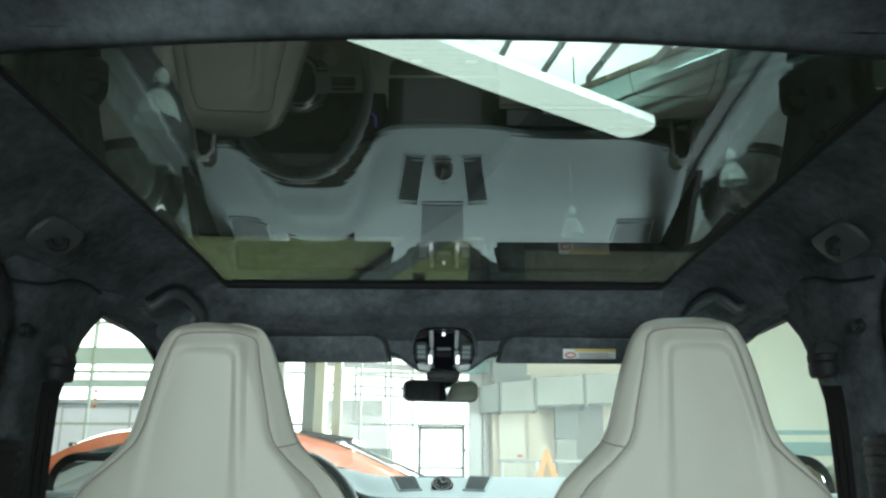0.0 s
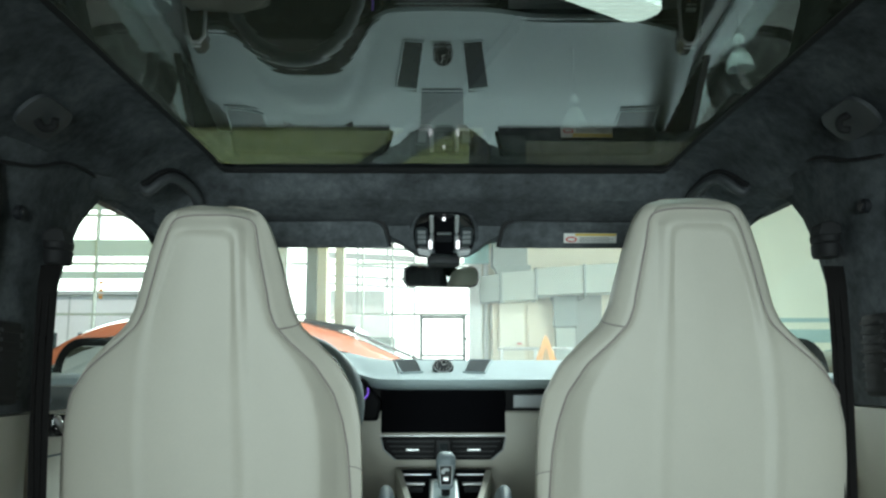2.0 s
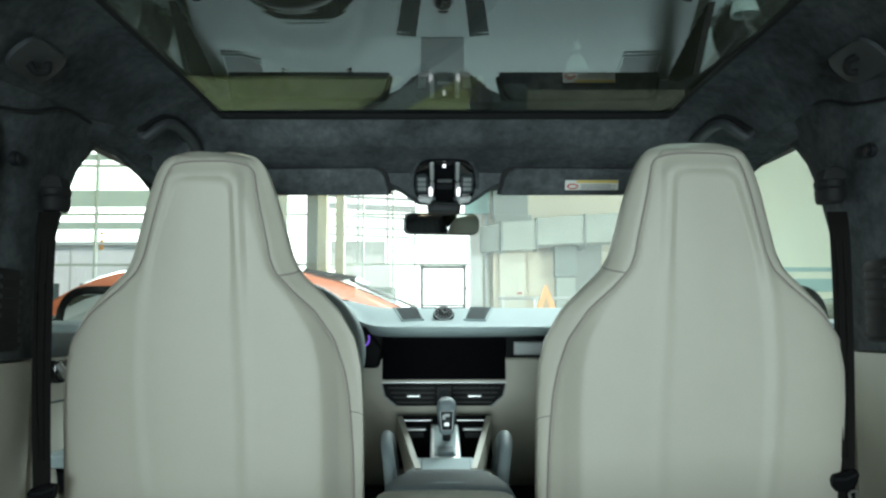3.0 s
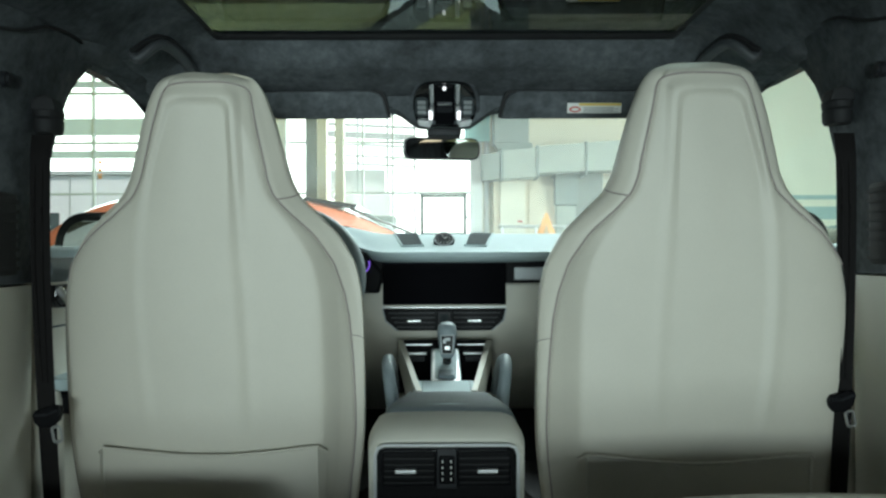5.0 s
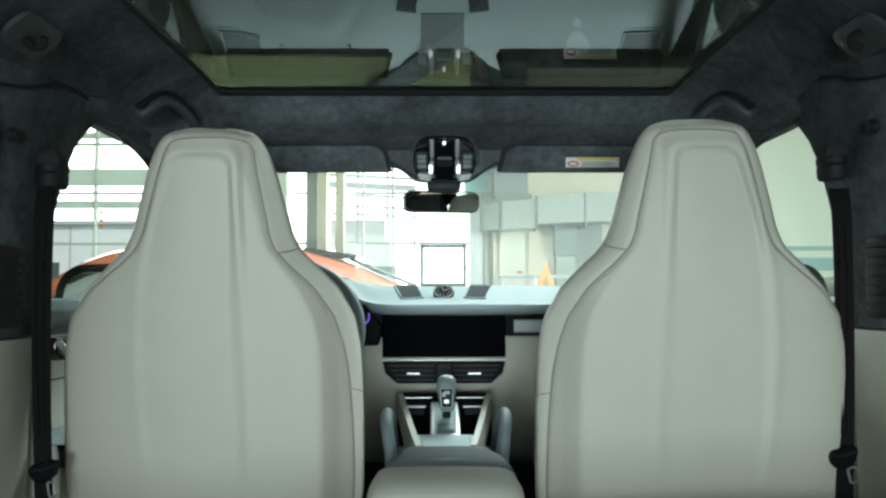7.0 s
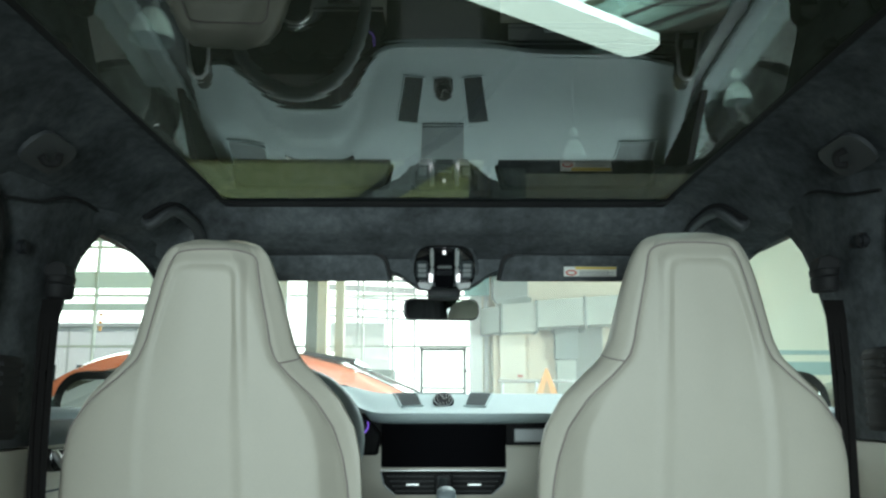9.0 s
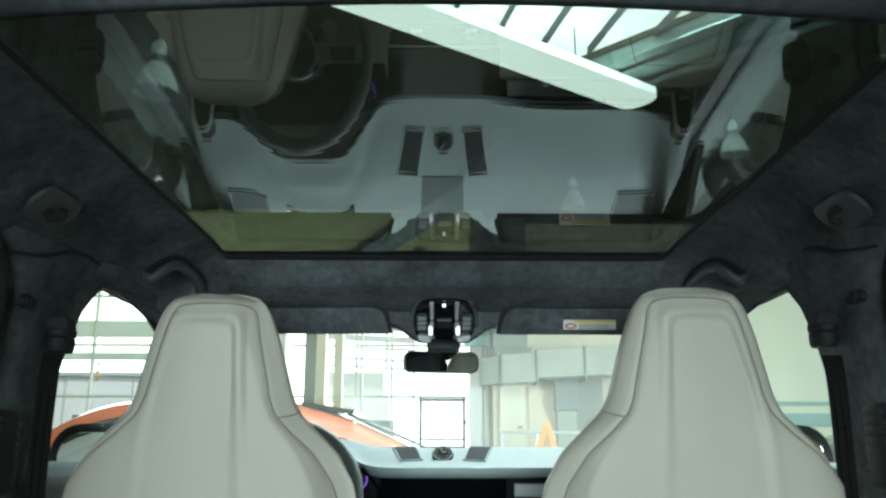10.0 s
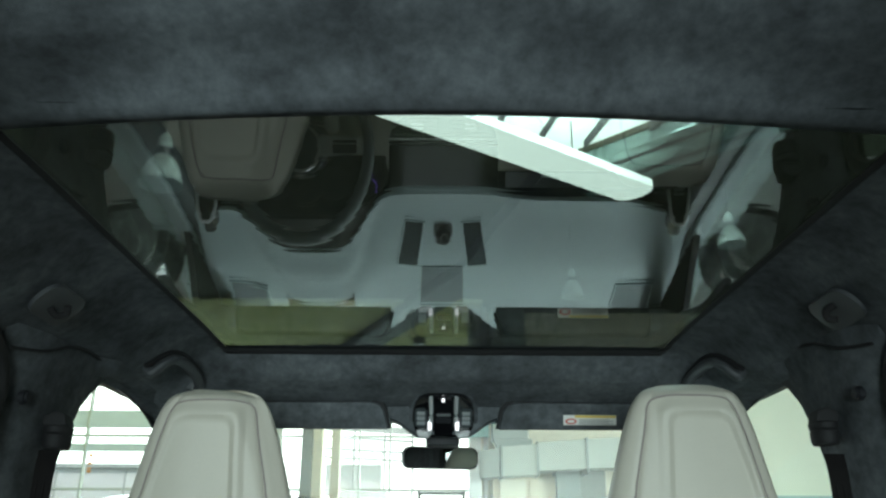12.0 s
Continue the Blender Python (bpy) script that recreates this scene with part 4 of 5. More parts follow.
for s in (-1, 1):
    part("strut", loft([[(s * (0.050 + 0.052 * t), 1.70 + 0.36 * t, 0.905 + 0.064 * t), (s * (0.062 + 0.053 * t), 1.70 + 0.36 * t, 0.905 + 0.064 * t), (s * (0.068 + 0.050 * t), 1.73 + 0.36 * t, 0.82 + 0.10 * t), (s * (0.052 + 0.052 * t), 1.73 + 0.36 * t, 0.82 + 0.10 * t)] for t in (0, 0.25, 0.5, 0.75, 1)]), CREAM2, con, "cream side strut")
    bar = spline([(s * 0.098, 1.60, 0.84), (s * 0.105, 1.60, 0.905), (s * 0.113, 1.625, 0.953), (s * 0.118, 1.70, 0.966), (s * 0.12, 1.86, 0.93), (s * 0.118, 1.98, 0.86)], 6)
    part("grab_bar", tube(bar, 0.0125, 10, 1.1), GREYD, con, "grey leather grab bar")


def padded(y, z, w, low, crown, edge):
    """A section across the car: slightly crowned on top, rounded down at both sides."""
    top = []
    for k in range(25):
        u = -1 + k / 12
        a = max(0.0, (abs(u) - edge) / (1 - edge))
        top.append((w * u * (1 + 0.02 * a), y, z + crown * (1 - u * u) - 0.024 * (1 - math.sqrt(max(0.0, 1 - a * a)))))
    return [(-w, y, low)] + top + [(w, y, low)]


arm = part("armrest", loft([padded(y, z, w, z - 0.05, 0.003, 0.72) for y, z, w in ((1.398, 0.912, 0.106), (1.402, 0.921, 0.110), (1.412, 0.926, 0.112), (1.45, 0.928, 0.108), (1.52, 0.925, 0.099), (1.62, 0.914, 0.090), (1.65, 0.905, 0.083), (1.663, 0.889, 0.078))]), SLATE, con, "slate leather armrest lid")
for s in (-1, 1):
    part("stitch_line", tube([(s * 0.084, 1.42, 0.9262), (s * 0.078, 1.50, 0.9268), (s * 0.070, 1.62, 0.9160)], 0.0009, 5), GREY, arm)
part("stitch_line", tube(spline([(-0.084, 1.42, 0.9262), (-0.04, 1.419, 0.9280), (0, 1.419, 0.9295), (0.04, 1.419, 0.9280), (0.084, 1.42, 0.9262)], 4), 0.0009, 5), GREY, arm)
# rear end with vents
rear_shell = loft([padded(y, z, w, 0.46, 0.003, 0.70) for y, z, w in ((1.300, 0.895, 0.115), (1.304, 0.903, 0.118), (1.325, 0.913, 0.120), (1.36, 0.918, 0.120), (1.41, 0.918, 0.119))])
part("rear_shell", rear_shell, CREAM2, con, "cream leather rear end")
part("rear_face", prism(rounded(0.220, 0.41, 0.016, 4, 0, 0.682), "y", 1.291, 1.31), BLACK, con)
fr = [(-0.109, 0.47), (-0.109, 0.875), (-0.105, 0.886), (-0.095, 0.890), (0.095, 0.890), (0.105, 0.886), (0.109, 0.875), (0.108, 0.47)]
part("chrome_surround", tube([(x, 1.289, z) for x, z in fr], 0.0028, 8, up=(0, 1, 0)), SILVER, con, "bright chrome surround")
for s in (-1, 1):
    v = part("rear_vent", box(s * 0.016, s * 0.098, 1.284, 1.30, 0.829, 0.881, 0.004), MATTE, con, "black rear air vent")
    for k in range(5):
        part("slat", box(s * 0.019, s * 0.095, 1.280, 1.288, 0.834 + 0.0092 * k, 0.8367 + 0.0092 * k), RUBBER, v)
    part("tab", box(s * 0.046, s * 0.078, 1.272, 1.284, 0.8510, 0.8568, 0.002), SILVER, v)
part("wheel_plate", box(-0.0155, 0.0155, 1.286, 1.293, 0.824, 0.885, 0.002), PLASTIC, con)
part("vent_wheel", box(-0.012, 0.012, 1.282, 1.292, 0.832, 0.875, 0.003), MATTE, con)
for k in range(4):
    for x in (-0.0075, 0.0055):
        part("wheel_mark", box(x, x + 0.002, 1.280, 1.283, 0.8385 + 0.009 * k, 0.8420 + 0.009 * k), LABEL, con)

for ob in con.children:
    if ob.name.startswith(("rear_", "chrome_surround", "wheel_", "vent_wheel")):
        ob.location.x -= 0.005

# gear selector
gear = thing("gear_selector", (0, 1.86, 0.93), "grey leather gear selector with chrome gate", "gear lever")
part("gate", box(-0.030, 0.030, 1.795, 1.945, 0.923, 0.935, 0.004, turn=tilt(21)), SILVER, gear, "satin metal gate plate")
part("gate_face", box(-0.024, 0.024, 1.806, 1.935, 0.928, 0.9375, 0.003, turn=tilt(21)), GREY, gear)
part("gate_base", box(-0.016, 0.018, 1.806, 1.832, 0.914, 0.926, 0.003, turn=tilt(21)), GREYD, gear)
part("gate_slot", box(-0.012, 0.014, 1.845, 1.925, 0.930, 0.939, 0.002, turn=tilt(21)), MATTE, gear)
part("stem", tube([(0.003, 1.875, 0.925), (0.003, 1.862, 0.975)], 0.010, 10), BLACK, gear, "black stem")
part("stem_ring", tube([(0.003 + 0.0115 * math.cos(a), 1.864 + 0.0115 * math.sin(a), 0.957) for a in (2 * math.pi * k / 20 for k in range(20))], 0.002, 6, closed=True), CHROME, gear, "chrome stem ring")
knob = loft([[(0.003 + rx * math.copysign(abs(math.cos(a)) ** 0.7, math.cos(a)), y + 0.026 * f * math.copysign(abs(math.sin(a)) ** 0.7, math.sin(a)), z) for a in (2 * math.pi * k / 24 for k in range(24))]
             for z, rx, f, y in ((0.952, 0.012, 0.6, 1.858), (0.958, 0.0150, 0.8, 1.857), (0.976, 0.0180, 0.95, 1.856), (1.000, 0.0212, 1.05, 1.855), (1.013, 0.0216, 1.05, 1.855), (1.023, 0.0190, 0.9, 1.856), (1.029, 0.012, 0.6, 1.857), (1.031, 0.004, 0.2, 1.858))])
part("knob", knob, GREYD, gear, "grey leather knob")
bd = part("knob_badge", prism([(-0.008, 0.964), (0.014, 0.964), (0.0165, 1.004), (-0.0105, 1.004)], "y", 1.824, 1.834, 0.003), BLACK, gear)
part("badge_rim", tube([(-0.0085, 1.823, 0.964), (0.0145, 1.823, 0.964), (0.017, 1.823, 1.004), (-0.011, 1.823, 1.004)], 0.0015, 6, closed=True, up=(0, 1, 0)), DULL, bd)
part("badge_mark", box(-0.003, 0.009, 1.821, 1.826, 0.972, 0.981, 0.002), SILVER, bd)
part("badge_button", box(-0.007, 0.001, 1.820, 1.826, 0.986, 0.996, 0.002), DULL, bd)
part("badge_mark", box(-0.003, 0.010, 1.821, 1.826, 0.992, 0.999, 0.002), DULL, bd)

# ---- overhead console, mirror, visors, handles ----
oc = thing("overhead_console", (0, 1.85, 1.5), "gloss black overhead console with chrome strips and buttons", "overhead console")
OT = tilt(44) @ Matrix.Diagonal((1.04, 1, 1.0, 1))


def oc_bm(bm):
    bmesh.ops.transform(bm, matrix=Matrix.Translation((0, 1.905, 1.523)) @ OT, verts=bm.verts)
    return bm


def mirrored(half):
    return half + [(-x, z) for x, z in reversed(half)]


oval = mirrored([(0.020, 0.060), (0.040, 0.057), (0.055, 0.048), (0.064, 0.032), (0.068, 0.012), (0.069, -0.010), (0.067, -0.030), (0.060, -0.046), (0.045, -0.055), (0.020, -0.058)])
part("housing", oc_bm(prism(oval, "y", -0.012, 0.002, 0.004)), BLACK, oc)
part("surround", oc_bm(prism([(x * 1.12, z * 1.05 - 0.004) for x, z in oval], "y", 0.000, 0.06, 0.006)), SUEDE, oc)
part("centre_panel", oc_bm(box(-0.021, 0.021, -0.022, 0.0, -0.046, 0.052, 0.004)), SCREEN, oc)
part("centre_button", oc_bm(box(-0.017, 0.017, -0.028, -0.018, -0.008, 0.006, 0.003)), PLASTIC, oc)
part("centre_bar", oc_bm(box(-0.016, 0.016, -0.027, -0.018, 0.010, 0.016, 0.002)), ALU, oc)
part("small_light", oc_bm(box(-0.004, 0.002, -0.026, -0.018, 0.050, 0.055, 0.001)), WHITE_LED, oc)
for s in (-1, 1):
    strip = [(s * x, -0.016, z) for x, z in ((0.028, 0.056), (0.0275, 0.02), (0.028, -0.02), (0.032, -0.046))]
    part("chrome_strip", oc_bm(tube(spline(strip, 5), 0.0045, 8)), STRIP, oc, "satin silver strip")
    part("chrome_foot", oc_bm(prism([(s * 0.029, -0.042), (s * 0.060, -0.038), (s * 0.056, -0.050), (s * 0.032, -0.055)], "y", -0.020, -0.006, 0.003)), SILVER, oc)
    part("map_light", oc_bm(box(s * 0.0265, s * 0.0345, -0.024, -0.014, -0.030, -0.010, 0.002)), WHITE_LED, oc, "lit map light")
    bez = part("switch_bezel", oc_bm(prism(rounded(0.028, 0.052, 0.010, 4, s * 0.050, -0.002), "y", -0.016, -0.008, 0.002)), GRILLE, oc)
    for k in range(3):
        part("button", oc_bm(box(s * 0.041, s * 0.059, -0.020, -0.012, 0.008 - 0.013 * k, 0.017 - 0.013 * k, 0.002)), DULL, bez)

mir = thing("rear_view_mirror", (0, 1.95, 1.42), "frameless black interior rear-view mirror", "mirror")
MT = Matrix.Translation((-0.004, 2.115, 1.4455)) @ tilt(3.2, 0, 9.5) @ Matrix.Diagonal((1.095, 1, 1.085, 1))
for name, w, h, y0, y1, mat in (("shell", 0.176, 0.050, 0.0, 0.03, PLASTIC), ("mirror_glass", 0.170, 0.044, -0.0025, 0.001, MIRROR)):
    bm = prism(rounded(w, h, 0.016, 5), "y", y0, y1, 0.004 if name == "shell" else 0)
    bmesh.ops.transform(bm, matrix=MT, verts=bm.verts)
    part(name, bm, mat, mir)
part("stalk", tube(spline([(0, 2.135, 1.455), (0, 2.12, 1.485), (0, 2.10, 1.515)], 5), 0.014, 10), PLASTIC, mir)
part("stalk_cover", box(-0.042, 0.042, 2.04, 2.11, 1.468, 1.52, 0.010), PLASTIC, mir)

for s in (-1, 1):
    v = thing("sun_visor", (s * 0.30, 1.97, 1.53), "folded charcoal suede sun visor" + (" with a warning sticker" if s > 0 else ""), "sun visor", "sun visors")
    flap = [(0.127, -0.034), (0.138, 0.008), (0.147, 0.021), (0.166, 0.028), (0.470, 0.026), (0.490, 0.018), (0.505, -0.034)]
    # the shadow line round each visor is painted as a black rim
    for nm, grow, y0, y1, mat in (("flap", 0.0, -0.010, 0.010, SUEDE), ("shadow_rim", 0.006, 0.006, 0.02, RUBBER)):
        bm = prism([(s * (x + (grow if x > 0.3 else -grow)), z + (grow if z > -0.03 else 0)) for x, z in flap], "y", y0, y1, 0.004)
        bmesh.ops.transform(bm, matrix=Matrix.Translation((0, 1.897, 1.5205)) @ tilt(14, 0, 0), verts=bm.verts)
        part(nm, bm, mat, v)
    if s > 0:
        for nm, x0, x1, z0, z1, mat, lift in (("sticker", 0.274, 0.395, 1.5105, 1.533, LABEL, 0), ("sticker_band", 0.300, 0.394, 1.527, 1.5325, LABEL_Y, 0.0012), ("sticker_sign", 0.278, 0.304, 1.5125, 1.5255, LABEL_R, 0.0012), ("sticker_sign_inner", 0.282, 0.300, 1.5155, 1.5225, LABEL, 0.0024)):
            bm = box(x0, x1, 1.957 - lift, 1.958, z0, z1)
            if "sign" in nm:
                bm.free()
                bm = prism([((x0 + x1) / 2 + (x1 - x0) / 2 * math.cos(a), (z0 + z1) / 2 + (z1 - z0) / 2 * math.sin(a)) for a in (2 * math.pi * k / 20 for k in range(20))], "y", 1.957 - lift, 1.958)
            bmesh.ops.transform(bm, matrix=Matrix.Translation((0, 1.8845, 1.506)) @ tilt(14) @ Matrix.Translation((0, -1.966, -1.52)), verts=bm.verts)
            part(nm, bm, mat, v, "white warning sticker with yellow band" if nm == "sticker" else "")
        for k in range(4):
            bm = box(0.310, 0.388 - 0.01 * (k % 2), 1.9565, 1.958, 1.5125 + 0.0032 * k, 1.5140 + 0.0032 * k)
            bmesh.ops.transform(bm, matrix=Matrix.Translation((0, 1.8845, 1.506)) @ tilt(14) @ Matrix.Translation((0, -1.966, -1.52)), verts=bm.verts)
            part("sticker_line", bm, LABEL_K, v)

for s in (-1, 1):
    h = thing("grab_handle", (s * 0.56, 1.6, 1.55), "dark roof grab handle above the front door", "grab handle", "grab handles")
    line = spline([(s * 0.592, 1.594, 1.566), (s * 0.583, 1.590, 1.551), (s * 0.572, 1.592, 1.557), (s * 0.557, 1.600, 1.574), (s * 0.545, 1.618, 1.585), (s * 0.536, 1.66, 1.585), (s * 0.533, 1.74, 1.576), (s * 0.540, 1.79, 1.566), (s * 0.556, 1.80, 1.562)], 5)
    part("grip", tube(line, 0.0125, 12, 0.8), TRIMD, h)
    # black bar paints the dark gap behind the grip
    part("gap_shade", tube([Vector(q) + Vector((s * 0.012, 0.004, 0.013)) for q in line[6:]], 0.020, 8, 0.4), RUBBER, h)
    part("mount", box(s * 0.545, s * 0.585, 1.775, 1.82, 1.552, 1.580, 0.008, 3), TRIMD, h)
    k = thing("coat_hook", (s * 0.60, 1.18, 1.57), "dark coat hook plate on the roof lining", "coat hook", "coat hooks")
    pl = Matrix.Translation((s * 0.597, 1.185, 1.573)) @ tilt(0, s * 42, 0)
    bm = prism(rounded(0.060, 0.115, 0.024, 5), "z", -0.004, 0.003, 0.0015)
    bmesh.ops.transform(bm, matrix=pl, verts=bm.verts)
    part("plate", bm, TRIMD, k)
    bm = tube(spline([(-0.008, -0.014, -0.003), (-0.011, 0.0, -0.012), (0.0, 0.010, -0.016), (0.010, 0.003, -0.012)], 6), 0.006, 10)
    bmesh.ops.transform(bm, matrix=pl, verts=bm.verts)
    part("hook", bm, RUBBER, k)

# ---- door mirrors outside ----
for s in (-1, 1):
    m = thing("door_mirror", (s * 0.92, 2.35, 1.15), "black outside door mirror", "door mirror", "door mirrors")
    T = Matrix.Translation((s * 0.940, 2.30, 1.208)) @ tilt(-3, 0, s * 15)
    for nm, w, hh, y0, y1, mat in (("shell", 0.275, 0.178, 0.0, 0.10, BLACK), ("bezel", 0.270, 0.174, -0.012, 0.004, RUBBER), ("mirror_glass", 0.212, 0.128, -0.015, -0.008, DOORMIRROR)):
        bm = prism(rounded(w, hh, hh * 0.48, 6), "y", y0, y1, 0.02 if nm == "shell" else 0.002)
        bmesh.ops.transform(bm, matrix=T, verts=bm.verts)
        part(nm, bm, mat, m)
    part("foot", box(s * 0.74, s * 0.88, 2.30, 2.38, 1.13, 1.17, 0.012), BLACK, m)

# ---- folded rear seat backs ----
for x0, x1, z, y1 in ((-0.66, -0.262, 0.820, 1.18), (0.130, 0.66, 0.881, 1.005)):
    r = thing("folded_rear_seat", ((x0 + x1) / 2, 0.5, 0.75), "folded-down rear seat back, carpet on top and cream leather edge", "rear seat", "folded rear seats")
    part("cushion", box(x0, x1, 0.10, y1, z - 0.13, z - 0.004, 0.025, 3), CREAM, r)
    part("carpet_back", box(x0 + 0.012, x1 - 0.012, 0.08, y1 - 0.020, z - 0.02, z + 0.003, 0.006), CARPET, r, "dark carpeted back")
    # unseen hump, added to cast a soft shadow on the driver's seat
    if x0 < 0:
        part("shadow_hump", prism([(0.10, z - 0.01), (0.10, z + 0.018), (0.30, z + 0.02), (0.48, z + 0.016), (0.62, z - 0.002)], "x", x0 + 0.02, x1 - 0.02, 0.01), CARPET, r)
    part("edge_roll", tube(spline([(x0 + 0.02, y1 - 0.012, z - 0.008), ((x0 + x1) / 2, y1 - 0.008, z + 0.002), (x1 - 0.02, y1 - 0.012, z - 0.004)], 10), 0.016, 10), CREAM, r, "cream leather edge")
# unseen middle section, added to hold rear light off the console
r = thing("folded_rear_seat", (-0.06, 0.35, 0.8), "unseen middle rear seat with dark carpet on top, added to hold back rear light", "rear seat", "folded rear seats")
part("cushion", box(-0.255, 0.122, 0.15, 0.58, 0.75, 0.862, 0.03, 3), CREAM, r)
part("carpet_back", box(-0.245, 0.112, 0.13, 0.545, 0.850, 0.869, 0.006), CARPET, r, "dark carpeted back")
solid("boot_floor", box(-0.70, 0.70, -0.95, 0.12, 0.70, 0.76, 0.01), CARPET, "charcoal carpet boot floor", "boot floor", "structure")

# ---- the hall outside ----
solid("ground", box(-60, 60, -60, 60, -0.2, 0.0), FLOORM, "dark grey sealed showroom floor", "floor", "structure")
YW, ZR = 13.9, 4.5
solid("backdrop", box(-30, 14, 26, 26.1, -1, 16), FROST, "bright overcast sky outside the windows", "backdrop", "structure")


def window_wall():
    w = thing("window_wall", (-7, YW, 0), "tall glazed window wall with pale steel mullions", "window wall", kind="structure")
    for x in (-14.9, -13.6, -12.3, -11.0, -9.7, -8.4, -7.1, -5.74, -4.4, -3.6, -2.16, -1.25, -0.75):
        part("mullion", box(x - 0.016, x + 0.016, YW, YW + 0.10, 0, ZR), PALESTEEL, w)
    for z in (0.15, 1.05, 2.17, 3.02, 3.85):
        part("transom", box(-15, 0.6, YW + 0.005, YW + 0.08, z - 0.018, z + 0.018), PALESTEEL, w)
    for z0, z1 in ((2.77, 2.89), (3.15, 3.43), (3.95, 4.05)):
        part("panel_band", box(-15, -3.62, YW + 0.02, YW + 0.07, z0, z1), BANDM, w, "pale grey spandrel panel")
    return w


glazing = window_wall()
# neighbouring building seen pale through the glass: a canopy and steps
nb = thing("outside_canopy", (-1.6, 17, 0), "pale grey slatted canopy outside the windows", "canopy")
for z, h in ((3.86, 0.05), (3.66, 0.12), (3.46, 0.04), (3.23, 0.035), (3.06, 0.035)):
    part("beam", loft([[(x, y, z - 0.05 * (x + 2.6) + d) for y, d in ((17.2, -h / 2), (17.3, -h / 2), (17.3, h / 2), (17.2, h / 2))] for x in (-2.6, -0.45)]), PALESTEEL, nb)
for k in range(10):
    x = -2.5 + 0.2 * k
    part("brace", tube([(x, 17.25, 3.23 - 0.05 * (x + 2.6)), (x + 0.1, 17.25, 3.06 - 0.05 * (x + 2.7))], 0.012, 6), PALESTEEL, nb)
for x in (-2.35, -1.66, -1.04, -0.47):
    part("post", box(x - 0.02, x + 0.02, 17.32, 17.36, 0, 4.3), PALESTEEL, nb)
part("screen_panel", box(-2.25, -1.10, 17.5, 17.55, 2.30, 2.92), WALLW, nb, "pale screen panel")
ps = thing("outside_planter", (-1.1, 15.5, 0), "grey outside planter box", "planter")
part("box", box(-1.25, -0.78, 15.3, 15.8, 0, 1.85, 0.02), STEEL, ps)
ob2 = thing("outside_wall", (-1.4, 17, 0), "pale low wall outside the windows", "low wall")
part("wall", box(-1.9, -0.95, 16.6, 16.9, 0, 2.35, 0.02), WALLW, ob2)
of = thing("outside_building", (-11, 20, 0), "pale grey panelled building outside the windows", "building")
part("wall", box(-20, -6.6, 20.0, 20.3, 0, 3.05, 0.02), WALLW, of)
for x in (-19.2, -17.6, -16.0, -14.4, -12.8, -11.2, -9.6, -8.0):
    part("window", box(x - 0.55, x + 0.55, 19.96, 20.0, 1.35, 2.15), CARGLASS, of, "grey-blue window")
    part("joint", box(x + 0.78, x + 0.82, 19.97, 20.0, 0, 3.0), PALESTEEL, of)
part("coping", box(-20, -6.5, 19.9, 20.35, 3.05, 3.15, 0.02), PALESTEEL, of)
for k, (w, h) in enumerate(((0.055, 0.05), (0.08, 0.02), (0.06, 0.045), (0.085, 0.02), (0.06, 0.05))):
    part("sign_bar", box(-5.61 - w / 2, -5.61 + w / 2, YW - 0.035, YW - 0.02, 2.42 + 0.062 * k, 2.42 + 0.062 * k + h, 0.003), CONE, glazing, "orange-red bar of a window sign")
# columns
for nm, x0, x1, y0, y1, mat in (("column", -2.14, -1.96, 13.5, 13.8, STEEL), ("column", -1.95, -1.80, 13.45, 13.7, WALLC), ("column", -1.66, -1.52, 13.45, 13.7, WALLC), ("column", -3.4, -2.5, 13.75, 13.85, WALLW)):
    solid(nm, box(x0, x1, y0, y1, 0, ZR, 0.02), mat, "square hall column between the windows", "column", "structure")
solid("wall_front", box(0.62, 3.6, 11.6, 11.9, 0, ZR), WALL, "cream plastered hall wall", "wall", "structure")
solid("wall_front", box(3.6, 14, 11.6, 11.9, 0, ZR), MINT, "pale green painted hall wall", "wall", "structure")
solid("wall_return", box(0.62, 0.90, 11.9, YW + 0.1, 0, ZR), WALLW, "white hall wall return", "wall", "structure")
solid("wall_right", box(13.8, 14.1, -4.3, 11.6, 0, ZR), WALL, "cream plastered hall wall", "wall", "structure")
solid("wall_left", box(-15.4, -15.1, -4.3, YW, 0, ZR), WALLW, "white hall wall", "wall", "structure")
# unseen window, added only to house the side fill lamp
wr = thing("fill_window", (13.78, 4.0, 2.3), "unseen bright window added in the hall's side wall to house the fill lamp", "window", kind="structure")
part("pane", box(13.77, 13.79, 0.0, 8.0, 0.8, 3.8), FROST, wr, "added bright pane")
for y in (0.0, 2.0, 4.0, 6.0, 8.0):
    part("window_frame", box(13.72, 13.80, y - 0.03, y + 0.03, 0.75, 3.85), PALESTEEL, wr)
# dark framed door in the window wall
dr = thing("glass_door", (0.1, YW, 0), "grey framed glass door in the window wall", "door", kind="structure")
for x in (-0.26, 0.45):
    part("door_post", box(x - 0.024, x + 0.024, YW - 0.08, YW, 0, 2.15), STEELG, dr)
part("door_head", box(-0.29, 0.48, YW - 0.08, YW, 2.095, 2.14), STEELG, dr)
part("door_rail", box(-0.29, 0.48, YW - 0.07, YW, 1.47, 1.50), DSTEEL, dr)
part("door_hinge", box(0.43, 0.50, YW - 0.1, YW, 1.74, 1.78), DSTEEL, dr)

